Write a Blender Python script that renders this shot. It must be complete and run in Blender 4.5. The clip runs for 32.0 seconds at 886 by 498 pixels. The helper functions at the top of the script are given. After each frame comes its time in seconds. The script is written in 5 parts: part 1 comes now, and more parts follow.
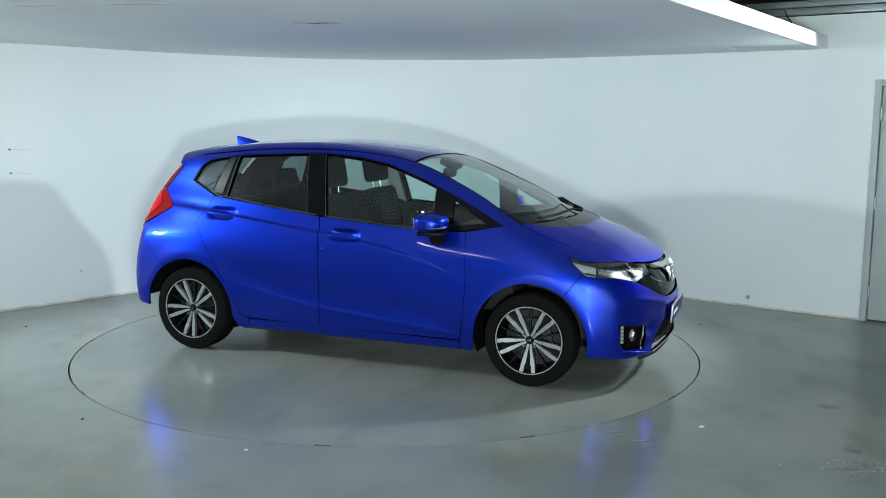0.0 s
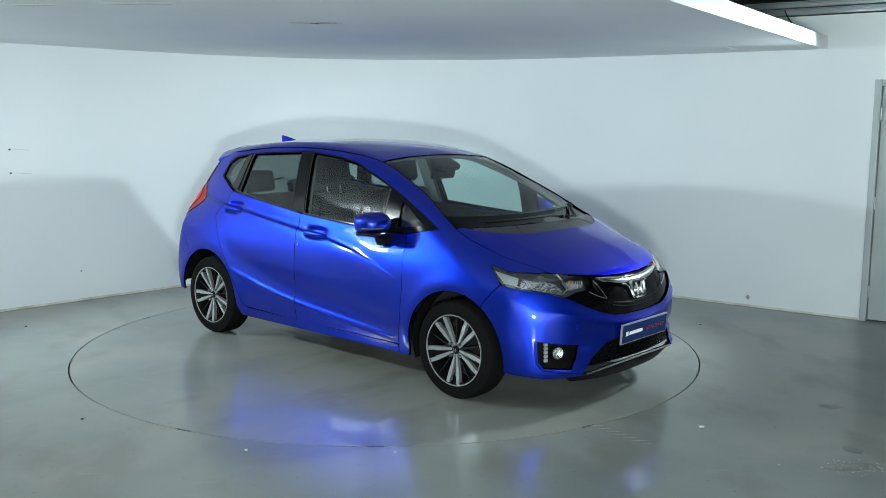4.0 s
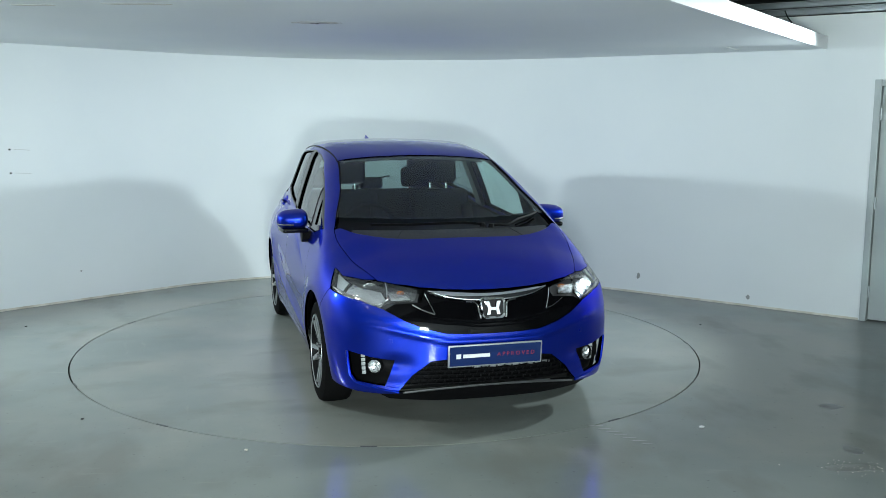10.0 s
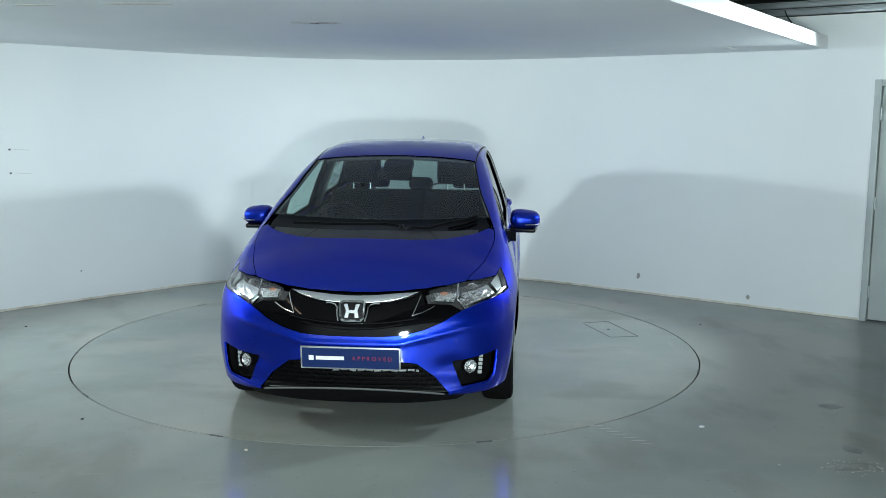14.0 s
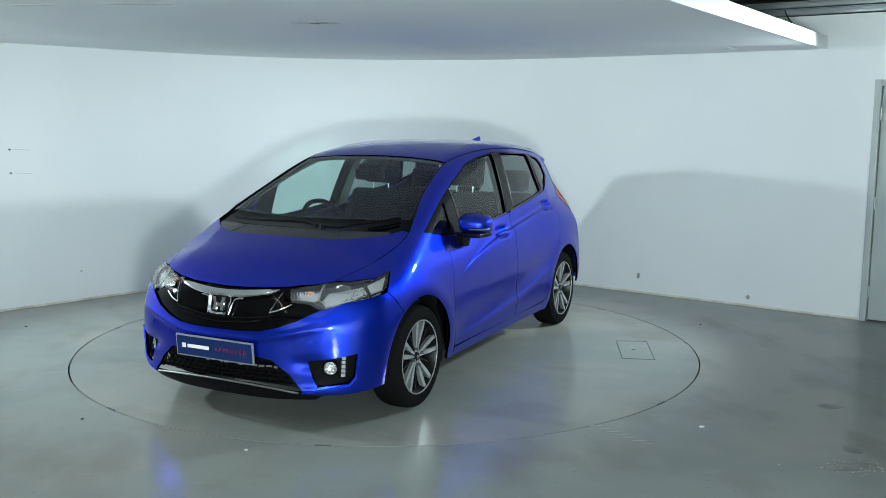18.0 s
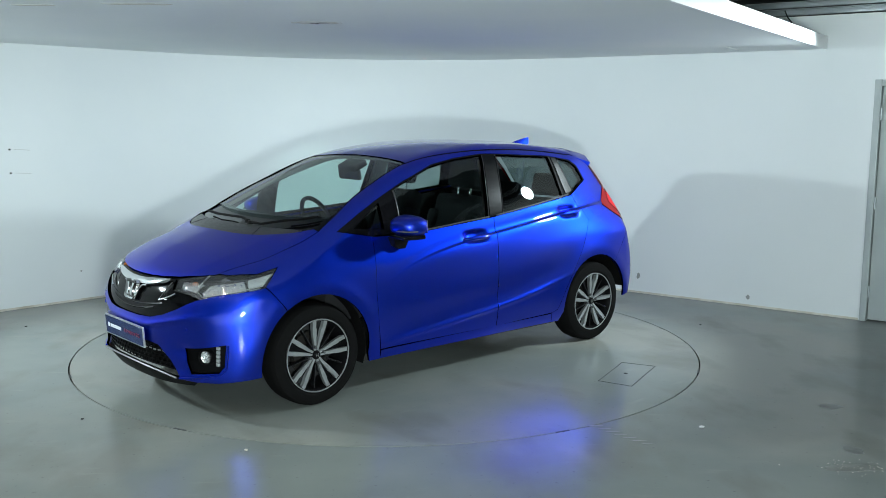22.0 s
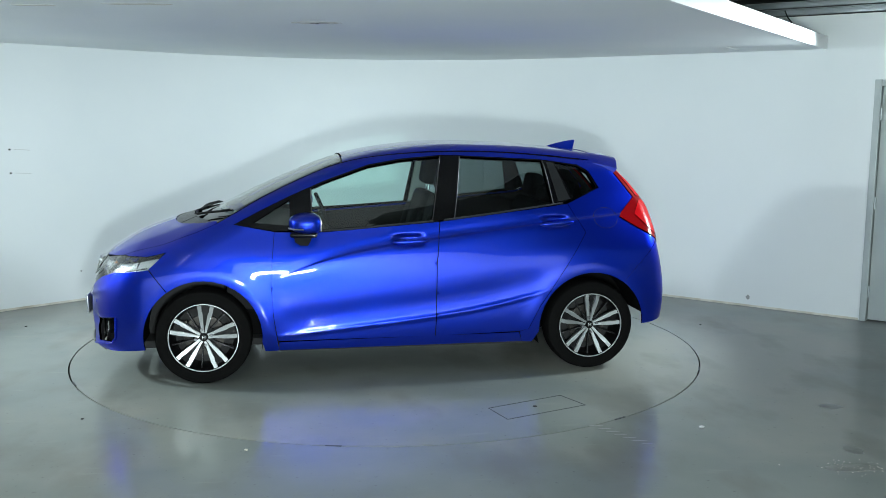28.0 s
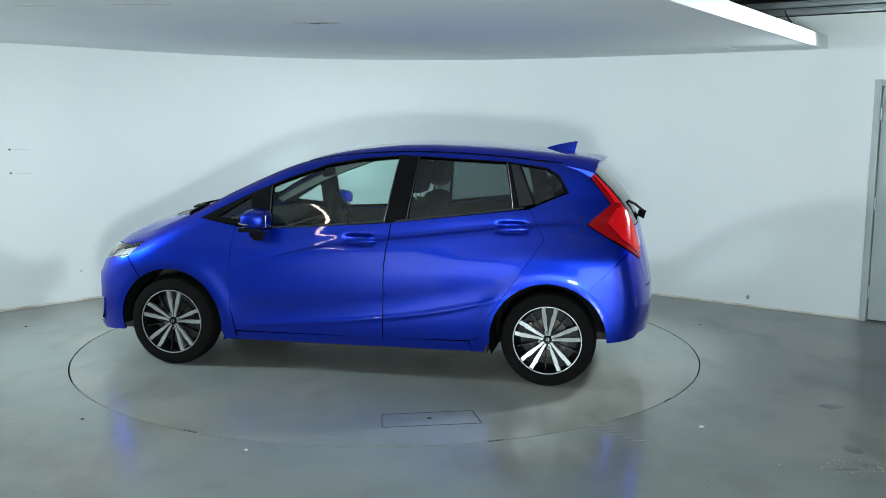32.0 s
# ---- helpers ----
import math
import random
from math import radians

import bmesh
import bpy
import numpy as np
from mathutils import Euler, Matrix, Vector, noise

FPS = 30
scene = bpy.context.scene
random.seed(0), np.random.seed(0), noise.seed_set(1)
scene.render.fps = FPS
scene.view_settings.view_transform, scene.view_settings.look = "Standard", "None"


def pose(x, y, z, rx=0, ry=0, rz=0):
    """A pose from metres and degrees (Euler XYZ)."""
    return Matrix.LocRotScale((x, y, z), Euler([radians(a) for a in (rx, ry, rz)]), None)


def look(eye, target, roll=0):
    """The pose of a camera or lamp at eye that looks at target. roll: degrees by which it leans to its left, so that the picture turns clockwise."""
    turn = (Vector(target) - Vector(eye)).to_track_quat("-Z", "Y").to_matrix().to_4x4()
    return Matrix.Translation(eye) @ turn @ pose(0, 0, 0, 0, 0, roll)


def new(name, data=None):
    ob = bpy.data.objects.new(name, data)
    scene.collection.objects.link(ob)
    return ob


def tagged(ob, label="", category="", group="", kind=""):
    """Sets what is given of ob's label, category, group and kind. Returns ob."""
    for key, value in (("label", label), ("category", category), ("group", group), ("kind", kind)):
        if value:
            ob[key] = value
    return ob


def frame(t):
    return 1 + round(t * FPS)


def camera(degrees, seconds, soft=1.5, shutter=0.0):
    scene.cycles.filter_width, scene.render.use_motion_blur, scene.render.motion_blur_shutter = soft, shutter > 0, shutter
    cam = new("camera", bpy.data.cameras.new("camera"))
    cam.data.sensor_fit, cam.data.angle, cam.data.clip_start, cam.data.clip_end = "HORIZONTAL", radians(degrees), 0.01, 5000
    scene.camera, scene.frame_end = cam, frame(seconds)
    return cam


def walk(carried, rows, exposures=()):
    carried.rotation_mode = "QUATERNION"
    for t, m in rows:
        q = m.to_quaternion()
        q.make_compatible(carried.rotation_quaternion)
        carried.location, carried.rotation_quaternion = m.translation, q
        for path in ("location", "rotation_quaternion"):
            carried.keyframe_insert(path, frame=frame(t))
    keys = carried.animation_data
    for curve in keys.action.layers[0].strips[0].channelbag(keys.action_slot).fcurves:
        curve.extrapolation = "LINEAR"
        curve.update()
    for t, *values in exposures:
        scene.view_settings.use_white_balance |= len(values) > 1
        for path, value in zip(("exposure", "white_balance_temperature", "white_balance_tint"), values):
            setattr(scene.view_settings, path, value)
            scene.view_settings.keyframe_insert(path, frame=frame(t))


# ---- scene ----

# ---- camera ----
EYE = (0.0, -6.8873, 1.6769)
cam = camera(50.5, 32.0, soft=0.5)


def camera_pose(yaw, pitch, roll):
    cy, sy, cp, sp = math.cos(yaw), math.sin(yaw), math.cos(pitch), math.sin(pitch)
    fwd = Vector((-sy * cp, cy * cp, sp))
    return look(EYE, Vector(EYE) + fwd * 5, math.degrees(roll))


HOLD = camera_pose(radians(-3.2572), radians(-7.9677), radians(0.4143))
walk(cam, [(0.0, HOLD), (32.0, HOLD)])

# ---- light ----
world = bpy.data.worlds.new("world")
scene.world = world
world.use_nodes = True
world.node_tree.nodes["Background"].inputs[0].default_value = (0.75, 0.87, 0.92, 1)
world.node_tree.nodes["Background"].inputs[1].default_value = 0.03


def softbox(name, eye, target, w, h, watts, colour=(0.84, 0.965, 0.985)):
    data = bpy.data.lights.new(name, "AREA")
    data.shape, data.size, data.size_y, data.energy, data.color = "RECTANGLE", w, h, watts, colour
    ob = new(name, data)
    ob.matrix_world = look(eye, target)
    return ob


def spot(name, eye, target, watts, angle, blend, size, colour=(0.80, 0.955, 1.0)):
    data = bpy.data.lights.new(name, "SPOT")
    data.energy, data.spot_size, data.spot_blend, data.shadow_soft_size, data.color = watts, radians(angle), blend, size, colour
    ob = new(name, data)
    ob.matrix_world = look(eye, target)
    return ob


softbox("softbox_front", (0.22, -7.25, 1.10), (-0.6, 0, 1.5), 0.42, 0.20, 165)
spot("spot_west", (-4.7, -0.50, 2.22), (1.2, 0.1, 0.9), 560, 92, 0.6, 0.14)
spot("spot_east", (4.10, -0.03, 2.24), (-1.2, 0.0, 0.9), 420, 88, 0.6, 0.14)
# added fill, no known lamps: two panels bounced off the back wall
softbox("bounce_fill_west", (-2.2, -9.6, 3.0), (-2.4, -13.5, 1.5), 3.0, 1.0, 600)
softbox("bounce_fill_east", (2.4, -9.6, 3.0), (2.8, -13.5, 1.5), 3.0, 1.0, 900)
tube_lamp = softbox("ceiling_slot_light", (-2.05, -3.25, 2.25), (-2.05, -3.25, 0.0), 1.6, 0.035, 4.5, (1.0, 0.80, 0.60))
tube_lamp.matrix_world = pose(-2.05, -3.25, 2.25, 0, 0, 73)
scene.view_settings.exposure = 0.42


# ---- materials ----
def material(name, colour, rough=0.5, metal=0.0, coat=0.0, spec=0.5):
    m = bpy.data.materials.new(name)
    m.use_nodes = True
    b = m.node_tree.nodes["Principled BSDF"]
    b.inputs["Base Color"].default_value = (*colour, 1)
    b.inputs["Roughness"].default_value = rough
    b.inputs["Metallic"].default_value = metal
    b.inputs["Coat Weight"].default_value = coat
    b.inputs["Coat Roughness"].default_value = 0.03
    b.inputs["Specular IOR Level"].default_value = spec
    return m


def noise_node(m, scale, detail=4.0, coords="Object", stretch=(1, 1, 1)):
    t = m.node_tree
    co, mp, n = t.nodes.new("ShaderNodeTexCoord"), t.nodes.new("ShaderNodeMapping"), t.nodes.new("ShaderNodeTexNoise")
    mp.inputs["Scale"].default_value = stretch
    n.inputs["Scale"].default_value, n.inputs["Detail"].default_value = scale, detail
    t.links.new(co.outputs[coords], mp.inputs[0])
    t.links.new(mp.outputs[0], n.inputs["Vector"])
    return n


def ramp_node(m, source, stops):
    r = m.node_tree.nodes.new("ShaderNodeValToRGB")
    while len(r.color_ramp.elements) < len(stops):
        r.color_ramp.elements.new(0.5)
    for e, (p, v) in zip(r.color_ramp.elements, stops):
        e.position = p
        e.color = (*v, 1) if isinstance(v, tuple) else (v, v, v, 1)
    m.node_tree.links.new(source, r.inputs[0])
    return r.outputs[0]


def vary(m, scale, lo, hi, detail=5.0, stretch=(1, 1, 1), at=(0.3, 0.7)):
    n = noise_node(m, scale, detail, stretch=stretch)
    out = ramp_node(m, n.outputs[0], [(at[0], lo), (at[1], hi)])
    m.node_tree.links.new(out, m.node_tree.nodes["Principled BSDF"].inputs["Base Color"])
    return out


def mix_colour(m, factor, a, b, mode="MIX"):
    x = m.node_tree.nodes.new("ShaderNodeMix")
    x.data_type, x.blend_type = "RGBA", mode
    for socket, v in ((x.inputs[0], factor), (x.inputs[6], a), (x.inputs[7], b)):
        if isinstance(v, (int, float)):
            socket.default_value = v
        elif isinstance(v, tuple):
            socket.default_value = (*v, 1)
        else:
            m.node_tree.links.new(v, socket)
    return x.outputs[2]


def vary_rough(m, scale, lo, hi, detail=4.0):
    n = noise_node(m, scale, detail)
    out = ramp_node(m, n.outputs[0], [(0.3, lo), (0.7, hi)])
    m.node_tree.links.new(out, m.node_tree.nodes["Principled BSDF"].inputs["Roughness"])


def relief(m, scale, strength, distance=0.002, detail=3.0):
    n = noise_node(m, scale, detail)
    b = m.node_tree.nodes.new("ShaderNodeBump")
    b.inputs["Strength"].default_value, b.inputs["Distance"].default_value = strength, distance
    m.node_tree.links.new(n.outputs[0], b.inputs["Height"])
    m.node_tree.links.new(b.outputs[0], m.node_tree.nodes["Principled BSDF"].inputs["Normal"])


def pane(name, tint, gloss=1.0):
    """Thin tinted glass: a clear tint with a Fresnel gloss."""
    m = bpy.data.materials.new(name)
    m.use_nodes = True
    t = m.node_tree
    t.nodes.remove(t.nodes["Principled BSDF"])
    clear, shine, mix, face = (t.nodes.new(k) for k in ("ShaderNodeBsdfTransparent", "ShaderNodeBsdfGlossy", "ShaderNodeMixShader", "ShaderNodeLayerWeight"))
    clear.inputs[0].default_value = (*[min(1.0, c / 0.95) for c in tint], 1)
    shine.inputs["Roughness"].default_value = 0.01
    shine.inputs[0].default_value = (gloss / 1.2, gloss / 1.2, gloss / 1.2, 1)
    power, scaled = t.nodes.new("ShaderNodeMath"), t.nodes.new("ShaderNodeMath")
    power.operation, scaled.operation = "POWER", "MULTIPLY_ADD"
    power.inputs[1].default_value, scaled.inputs[1].default_value, scaled.inputs[2].default_value = 5.0, 0.92, 0.078
    scaled.use_clamp = True
    t.links.new(face.outputs["Facing"], power.inputs[0])
    t.links.new(power.outputs[0], scaled.inputs[0])
    t.links.new(scaled.outputs[0], mix.inputs[0])
    t.links.new(clear.outputs[0], mix.inputs[1])
    t.links.new(shine.outputs[0], mix.inputs[2])
    t.links.new(mix.outputs[0], t.nodes["Material Output"].inputs[0])
    return m


WALL = material("painted_wall", (0.72, 0.75, 0.75), 0.9, 0, 0, 0.15)
vary(WALL, 0.8, (0.75, 0.785, 0.79), (0.80, 0.825, 0.825))
relief(WALL, 60, 0.05)
CEIL = material("painted_ceiling", (0.62, 0.65, 0.66), 0.85, 0, 0, 0.2)
vary(CEIL, 0.9, (0.80, 0.835, 0.85), (0.84, 0.865, 0.87))
# grey chosen for how much fill the unseen walls bounce back
BOUNCEWALL = material("grey_bounce_wall", (0.16, 0.165, 0.17), 0.85)
vary(BOUNCEWALL, 0.7, (0.42, 0.44, 0.445), (0.50, 0.52, 0.525))
FASCIA = material("white_fascia", (0.92, 0.93, 0.93), 0.5)
FLOOR = material("painted_concrete", (0.22, 0.25, 0.25), 0.2, 0, 0, 0.23)
FLOOR_BASE = vary(FLOOR, 1.3, (0.205, 0.228, 0.212), (0.250, 0.270, 0.248))
patches = ramp_node(FLOOR, noise_node(FLOOR, 0.55, 6.0).outputs[0], [(0.47, 0.0), (0.60, 1.0)])
FLOOR_TWO = mix_colour(FLOOR, patches, FLOOR_BASE, (0.285, 0.288, 0.255))
worn = ramp_node(FLOOR, noise_node(FLOOR, 1.3, 7.0, stretch=(1.5, 0.8, 1.0)).outputs[0], [(0.53, 0.0), (0.66, 0.6)])
FLOOR_TWO = mix_colour(FLOOR, worn, FLOOR_TWO, (0.190, 0.190, 0.164))
specks = ramp_node(FLOOR, noise_node(FLOOR, 38.0, 2.0).outputs[0], [(0.68, 0.0), (0.76, 0.35)])
FLOOR_THREE = mix_colour(FLOOR, specks, FLOOR_TWO, (0.085, 0.095, 0.085))
streaks = ramp_node(FLOOR, noise_node(FLOOR, 3.0, 5.0, stretch=(1.0, 5.0, 1.0)).outputs[0], [(0.62, 0.0), (0.76, 0.35)])
FLOOR.node_tree.links.new(mix_colour(FLOOR, streaks, FLOOR_THREE, (0.30, 0.31, 0.28)), FLOOR.node_tree.nodes["Principled BSDF"].inputs["Base Color"])
vary_rough(FLOOR, 2.5, 0.14, 0.24)
relief(FLOOR, 7, 0.015)
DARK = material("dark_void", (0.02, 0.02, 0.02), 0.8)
STEEL = material("galvanised_steel", (0.42, 0.46, 0.48), 0.42, 0.6)
ROOFDECK = material("dark_roof_deck", (0.05, 0.055, 0.06), 0.7)
DOORPAINT = material("grey_door_paint", (0.42, 0.46, 0.46), 0.4)
vary(DOORPAINT, 3.0, (0.40, 0.44, 0.44), (0.45, 0.49, 0.485))
PLASTER = material("bare_plaster", (0.45, 0.43, 0.40), 0.8)

PAINT = material("blue_metallic_paint", (0.004, 0.026, 0.43), 0.36, 0.9, 0.95)
PAINT.node_tree.nodes["Principled BSDF"].inputs["Specular Tint"].default_value = (0.05, 0.10, 0.75, 1)
PAINT.node_tree.nodes["Principled BSDF"].inputs["Coat IOR"].default_value = 1.4
BLACK = material("black_plastic", (0.004, 0.004, 0.0045), 0.45, 0, 0, 0.05)
COWL = material("scuttle_plastic", (0.022, 0.022, 0.023), 0.34, 0, 0, 0.5)
vary_rough(COWL, 60, 0.28, 0.42)
GLOSSBLACK = material("gloss_black_plastic", (0.004, 0.004, 0.005), 0.09, 0, 0.0, 0.3)
PILLAR = material("black_pillar_film", (0.004, 0.004, 0.005), 0.13, 0, 0, 0.16)
GRILLEBLACK = material("smooth_black_grille", (0.002, 0.002, 0.0025), 0.06, 0, 0, 0.10)
CHROME = material("chrome", (0.75, 0.76, 0.77), 0.1, 1.0)
SATIN = material("satin_silver", (0.20, 0.205, 0.21), 0.4, 0.85)
RUBBER = material("tyre_rubber", (0.006, 0.006, 0.006), 0.8, 0, 0, 0.03)
ALLOY = material("machined_alloy", (0.42, 0.44, 0.445), 0.32, 0.7)
ALLOYDARK = material("black_alloy_paint", (0.004, 0.004, 0.0045), 0.35, 0, 0.0, 0.18)
DARKSATIN = material("dark_satin_trim", (0.06, 0.06, 0.064), 0.32, 0.6)
QUARTER = material("dark_grey_satin_plastic", (0.014, 0.0145, 0.0155), 0.26, 0, 0, 0.45)
FILM = material("matt_black_film", (0.003, 0.003, 0.0035), 0.16, 0, 0, 0.16)
DISC = material("brake_disc_iron", (0.06, 0.055, 0.05), 0.45, 0.8)
GLASS = pane("green_tinted_glass", (0.77, 0.925, 0.885))
PRIVACY = pane("privacy_glass", (0.38, 0.45, 0.44))
LENS = pane("clear_lens", (0.96, 0.97, 0.97))
REFLECTOR = material("lamp_reflector", (0.80, 0.82, 0.83), 0.17, 0.88)
relief(REFLECTOR, 48, 0.9, 0.010, 1.0)
SMOOTHREF = material("smooth_reflector", (0.62, 0.67, 0.66), 0.3, 0.6)
AMBER = material("amber_bulb", (0.62, 0.17, 0.03), 0.15)
REDLENS = material("red_lens", (0.24, 0.003, 0.005), 0.12, 0, 0.0, 0.2)
REDGLOW = material("bright_red_lens", (0.55, 0.006, 0.010), 0.16, 0, 0.0, 0.15)
relief(REDGLOW, 45, 0.35, 0.004, 1.0)
WHITELENS = material("frosted_white_lens", (0.34, 0.365, 0.37), 0.2)
CLOTH = material("dark_seat_cloth", (0.007, 0.007, 0.008), 0.9, 0, 0, 0.05)
TRIM = material("dark_interior_trim", (0.018, 0.018, 0.019), 0.7, 0, 0, 0.08)
LINER = material("light_grey_headliner", (0.30, 0.31, 0.30), 0.9)
PLATE = material("navy_plate", (0.008, 0.022, 0.095), 0.25, 0, 0, 0.3)
PLATEEDGE = material("plate_frame_silver", (0.4, 0.42, 0.43), 0.3, 0.6)
WHITEINK = material("white_ink", (0.8, 0.8, 0.8), 0.4)
REDINK = material("red_ink", (0.26, 0.012, 0.035), 0.4)


# ---- mesh helpers ----
def mesh_from(name, verts, faces, mat, normals=None, smooth=True):
    me = bpy.data.meshes.new(name)
    me.from_pydata([tuple(v) for v in verts], [], faces)
    me.materials.append(mat)
    if smooth:
        me.polygons.foreach_set("use_smooth", [True] * len(me.polygons))
    me.update()
    if normals is not None:
        me.normals_split_custom_set_from_vertices([tuple(n) for n in normals])
    return me


def place(name, me, parent=None, label="", m=None):
    ob = new(name, me)
    if parent is not None:
        ob.parent = parent
    if m is not None:
        ob.matrix_basis = m
    if label:
        ob["label"] = label
    return ob


def part(name, bm, mat, parent, label="", m=None, angle=40):
    me = bpy.data.meshes.new(name)
    bmesh.ops.recalc_face_normals(bm, faces=bm.faces)
    for f in bm.faces:
        f.smooth = True
    for e in bm.edges:
        if len(e.link_faces) == 2 and e.calc_face_angle(0) > radians(angle):
            e.smooth = False
    bm.to_mesh(me)
    bm.free()
    me.materials.append(mat)
    return place(name, me, parent, label, m)


def box(bm, size, centre, turn=(0, 0, 0), bevel=0.0, segments=2):
    m = pose(*centre, *turn) @ Matrix.Diagonal((*size, 1))
    made = bmesh.ops.create_cube(bm, size=1, matrix=m)
    if bevel:
        edges = {e for v in made["verts"] for e in v.link_edges}
        bmesh.ops.bevel(bm, geom=list(edges), offset=bevel, segments=segments, affect="EDGES", profile=0.6)
    return bm


def cone(bm, r1, r2, depth, m, segments=32):
    bmesh.ops.create_cone(bm, cap_ends=True, segments=segments, radius1=r1, radius2=r2, depth=depth, matrix=m)
    return bm


def lathe(bm, profile, segments=64, axis="Y", closed=True):
    """Turns a profile of (radius, along) round an axis."""
    rings = []
    for i in range(segments):
        a = 2 * math.pi * i / segments
        ca, sa = math.cos(a), math.sin(a)
        if axis == "Y":
            rings.append([bm.verts.new((r * ca, h, r * sa)) for r, h in profile])
        else:
            rings.append([bm.verts.new((r * ca, r * sa, h)) for r, h in profile])
    n = len(profile)
    for i in range(segments):
        a, b = rings[i], rings[(i + 1) % segments]
        for j in range(n if closed else n - 1):
            k = (j + 1) % n
            bm.faces.new((a[j], a[k], b[k], b[j]))
    return bm


def tube(bm, points, radius, sides=8):
    pts = [Vector(p) for p in points]
    rings = []
    for i, p in enumerate(pts):
        d = (pts[min(i + 1, len(pts) - 1)] - pts[max(i - 1, 0)]).normalized()
        q = d.to_track_quat("Z", "Y").to_matrix()
        rings.append([bm.verts.new(p + q @ Vector((radius * math.cos(2 * math.pi * j / sides), radius * math.sin(2 * math.pi * j / sides), 0))) for j in range(sides)])
    for a, b in zip(rings, rings[1:]):
        for j in range(sides):
            bm.faces.new((a[j], a[(j + 1) % sides], b[(j + 1) % sides], b[j]))
    bm.faces.new(rings[0][::-1])
    bm.faces.new(rings[-1])
    return bm


def prism(bm, outline, y0, y1, axis="Y"):
    """An outline of (a, b) drawn out between two depths along an axis."""
    def at(a, b, d):
        return {"Y": (a, d, b), "X": (d, a, b), "Z": (a, b, d)}[axis]
    lo = [bm.verts.new(at(a, b, y0)) for a, b in outline]
    hi = [bm.verts.new(at(a, b, y1)) for a, b in outline]
    n = len(outline)
    bm.faces.new(lo)
    bm.faces.new(hi[::-1])
    for i in range(n):
        bm.faces.new((lo[i], lo[(i + 1) % n], hi[(i + 1) % n], hi[i]))
    return bm


# ---- the room ----
CX, CY, CR = -0.076, 0.064, 3.076
NR = (0.635, 0.772)
NL = (-0.686, 0.727)
TABLE_R = 2.24
CEIL_Z = 2.27


def wall_path():
    """Plan of the wall: straight, a wide rounded corner, straight."""
    a0, a1 = math.atan2(NR[1], NR[0]), math.atan2(NL[1], NL[0])
    arc = [(CX + CR * math.cos(a0 + (a1 - a0) * i / 48), CY + CR * math.sin(a0 + (a1 - a0) * i / 48)) for i in range(49)]
    dr, dl = (0.772, -0.635), (-0.727, -0.686)
    return arc, dr, dl


ARC, DIR_R, DIR_L = wall_path()
P_R = Vector((*ARC[0], 0))
DOOR_AT = 2.715      # along the right wall from the end of the curve to the door frame
DOOR_W, DOOR_H = 0.95, 2.01


def wall_strip(name, plan, z0, z1, mat, thick=0.12, label=""):
    """A wall along a plan line, thickness on its outer side."""
    n = len(plan)
    off = []
    for i in range(n):
        a, b = Vector(plan[max(i - 1, 0)]), Vector(plan[min(i + 1, n - 1)])
        d = (b - a).normalized()
        off.append((plan[i][0] + d.y * thick, plan[i][1] - d.x * thick))
    verts, faces = [], []
    for (x, y), (u, v) in zip(plan, off):
        verts += [(x, y, z0), (x, y, z1), (u, v, z1), (u, v, z0)]
    for i in range(n - 1):
        a, b = 4 * i, 4 * i + 4
        for j in range(4):
            k = (j + 1) % 4
            faces.append((a + j, b + j, b + k, a + k))
    faces += [(0, 1, 2, 3), (4 * n - 1, 4 * n - 2, 4 * n - 3, 4 * n - 4)]
    bm = bmesh.new()
    vs = [bm.verts.new(v) for v in verts]
    for f in faces:
        bm.faces.new([vs[i] for i in f])
    ob = part(name, bm, mat, None, angle=30)
    return tagged(ob, label, "wall", kind="structure")


def along_right(s, depth=0.0):
    return (P_R.x + DIR_R[0] * s + NR[0] * depth, P_R.y + DIR_R[1] * s + NR[1] * depth)


end_left = (ARC[-1][0] + DIR_L[0] * 9, ARC[-1][1] + DIR_L[1] * 9)
WALL_TOP = 2.55
wall_strip("wall_north", [along_right(DOOR_AT)] + [along_right(DOOR_AT * (1 - i / 6)) for i in range(1, 6)] + ARC + [end_left], 0, WALL_TOP, WALL, label="smooth white painted wall with a wide rounded corner")
wall_strip("wall_over_door", [along_right(DOOR_AT + DOOR_W), along_right(DOOR_AT)], DOOR_H, WALL_TOP, WALL, label="white painted wall above the door")
# made-up wall out of view, closing the right side
wall_strip("wall_hall", [along_right(DOOR_AT + 6), along_right(DOOR_AT + DOOR_W + 1.4)], 0, WALL_TOP, BOUNCEWALL, label="added grey wall out of view beside the hall")
wall_strip("wall_east", [along_right(DOOR_AT + DOOR_W + 1.4), along_right(DOOR_AT + DOOR_W)], 0, WALL_TOP, WALL, label="white painted wall beside the door")
far = along_right(DOOR_AT + 6)
# made-up wall behind the camera, there to bounce the fill lamps
wall_strip("wall_south", [end_left, (-4.5, -13.5), (5.5, -13.5), (far[0] + 1, far[1])], 0, 4.2, BOUNCEWALL, label="added wall out of view that bounces fill light")

# floor with a round pit for the turntable
bm = bmesh.new()
SEG = 128
inner = [(math.cos(2 * math.pi * i / SEG), math.sin(2 * math.pi * i / SEG)) for i in range(SEG)]
r_in, r_out = TABLE_R + 0.006, 18.0
ring0 = [bm.verts.new((r_in * x, r_in * y, -0.15)) for x, y in inner]
ring1 = [bm.verts.new((r_in * x, r_in * y, 0)) for x, y in inner]
ring2 = [bm.verts.new((r_out * x, r_out * y, 0)) for x, y in inner]
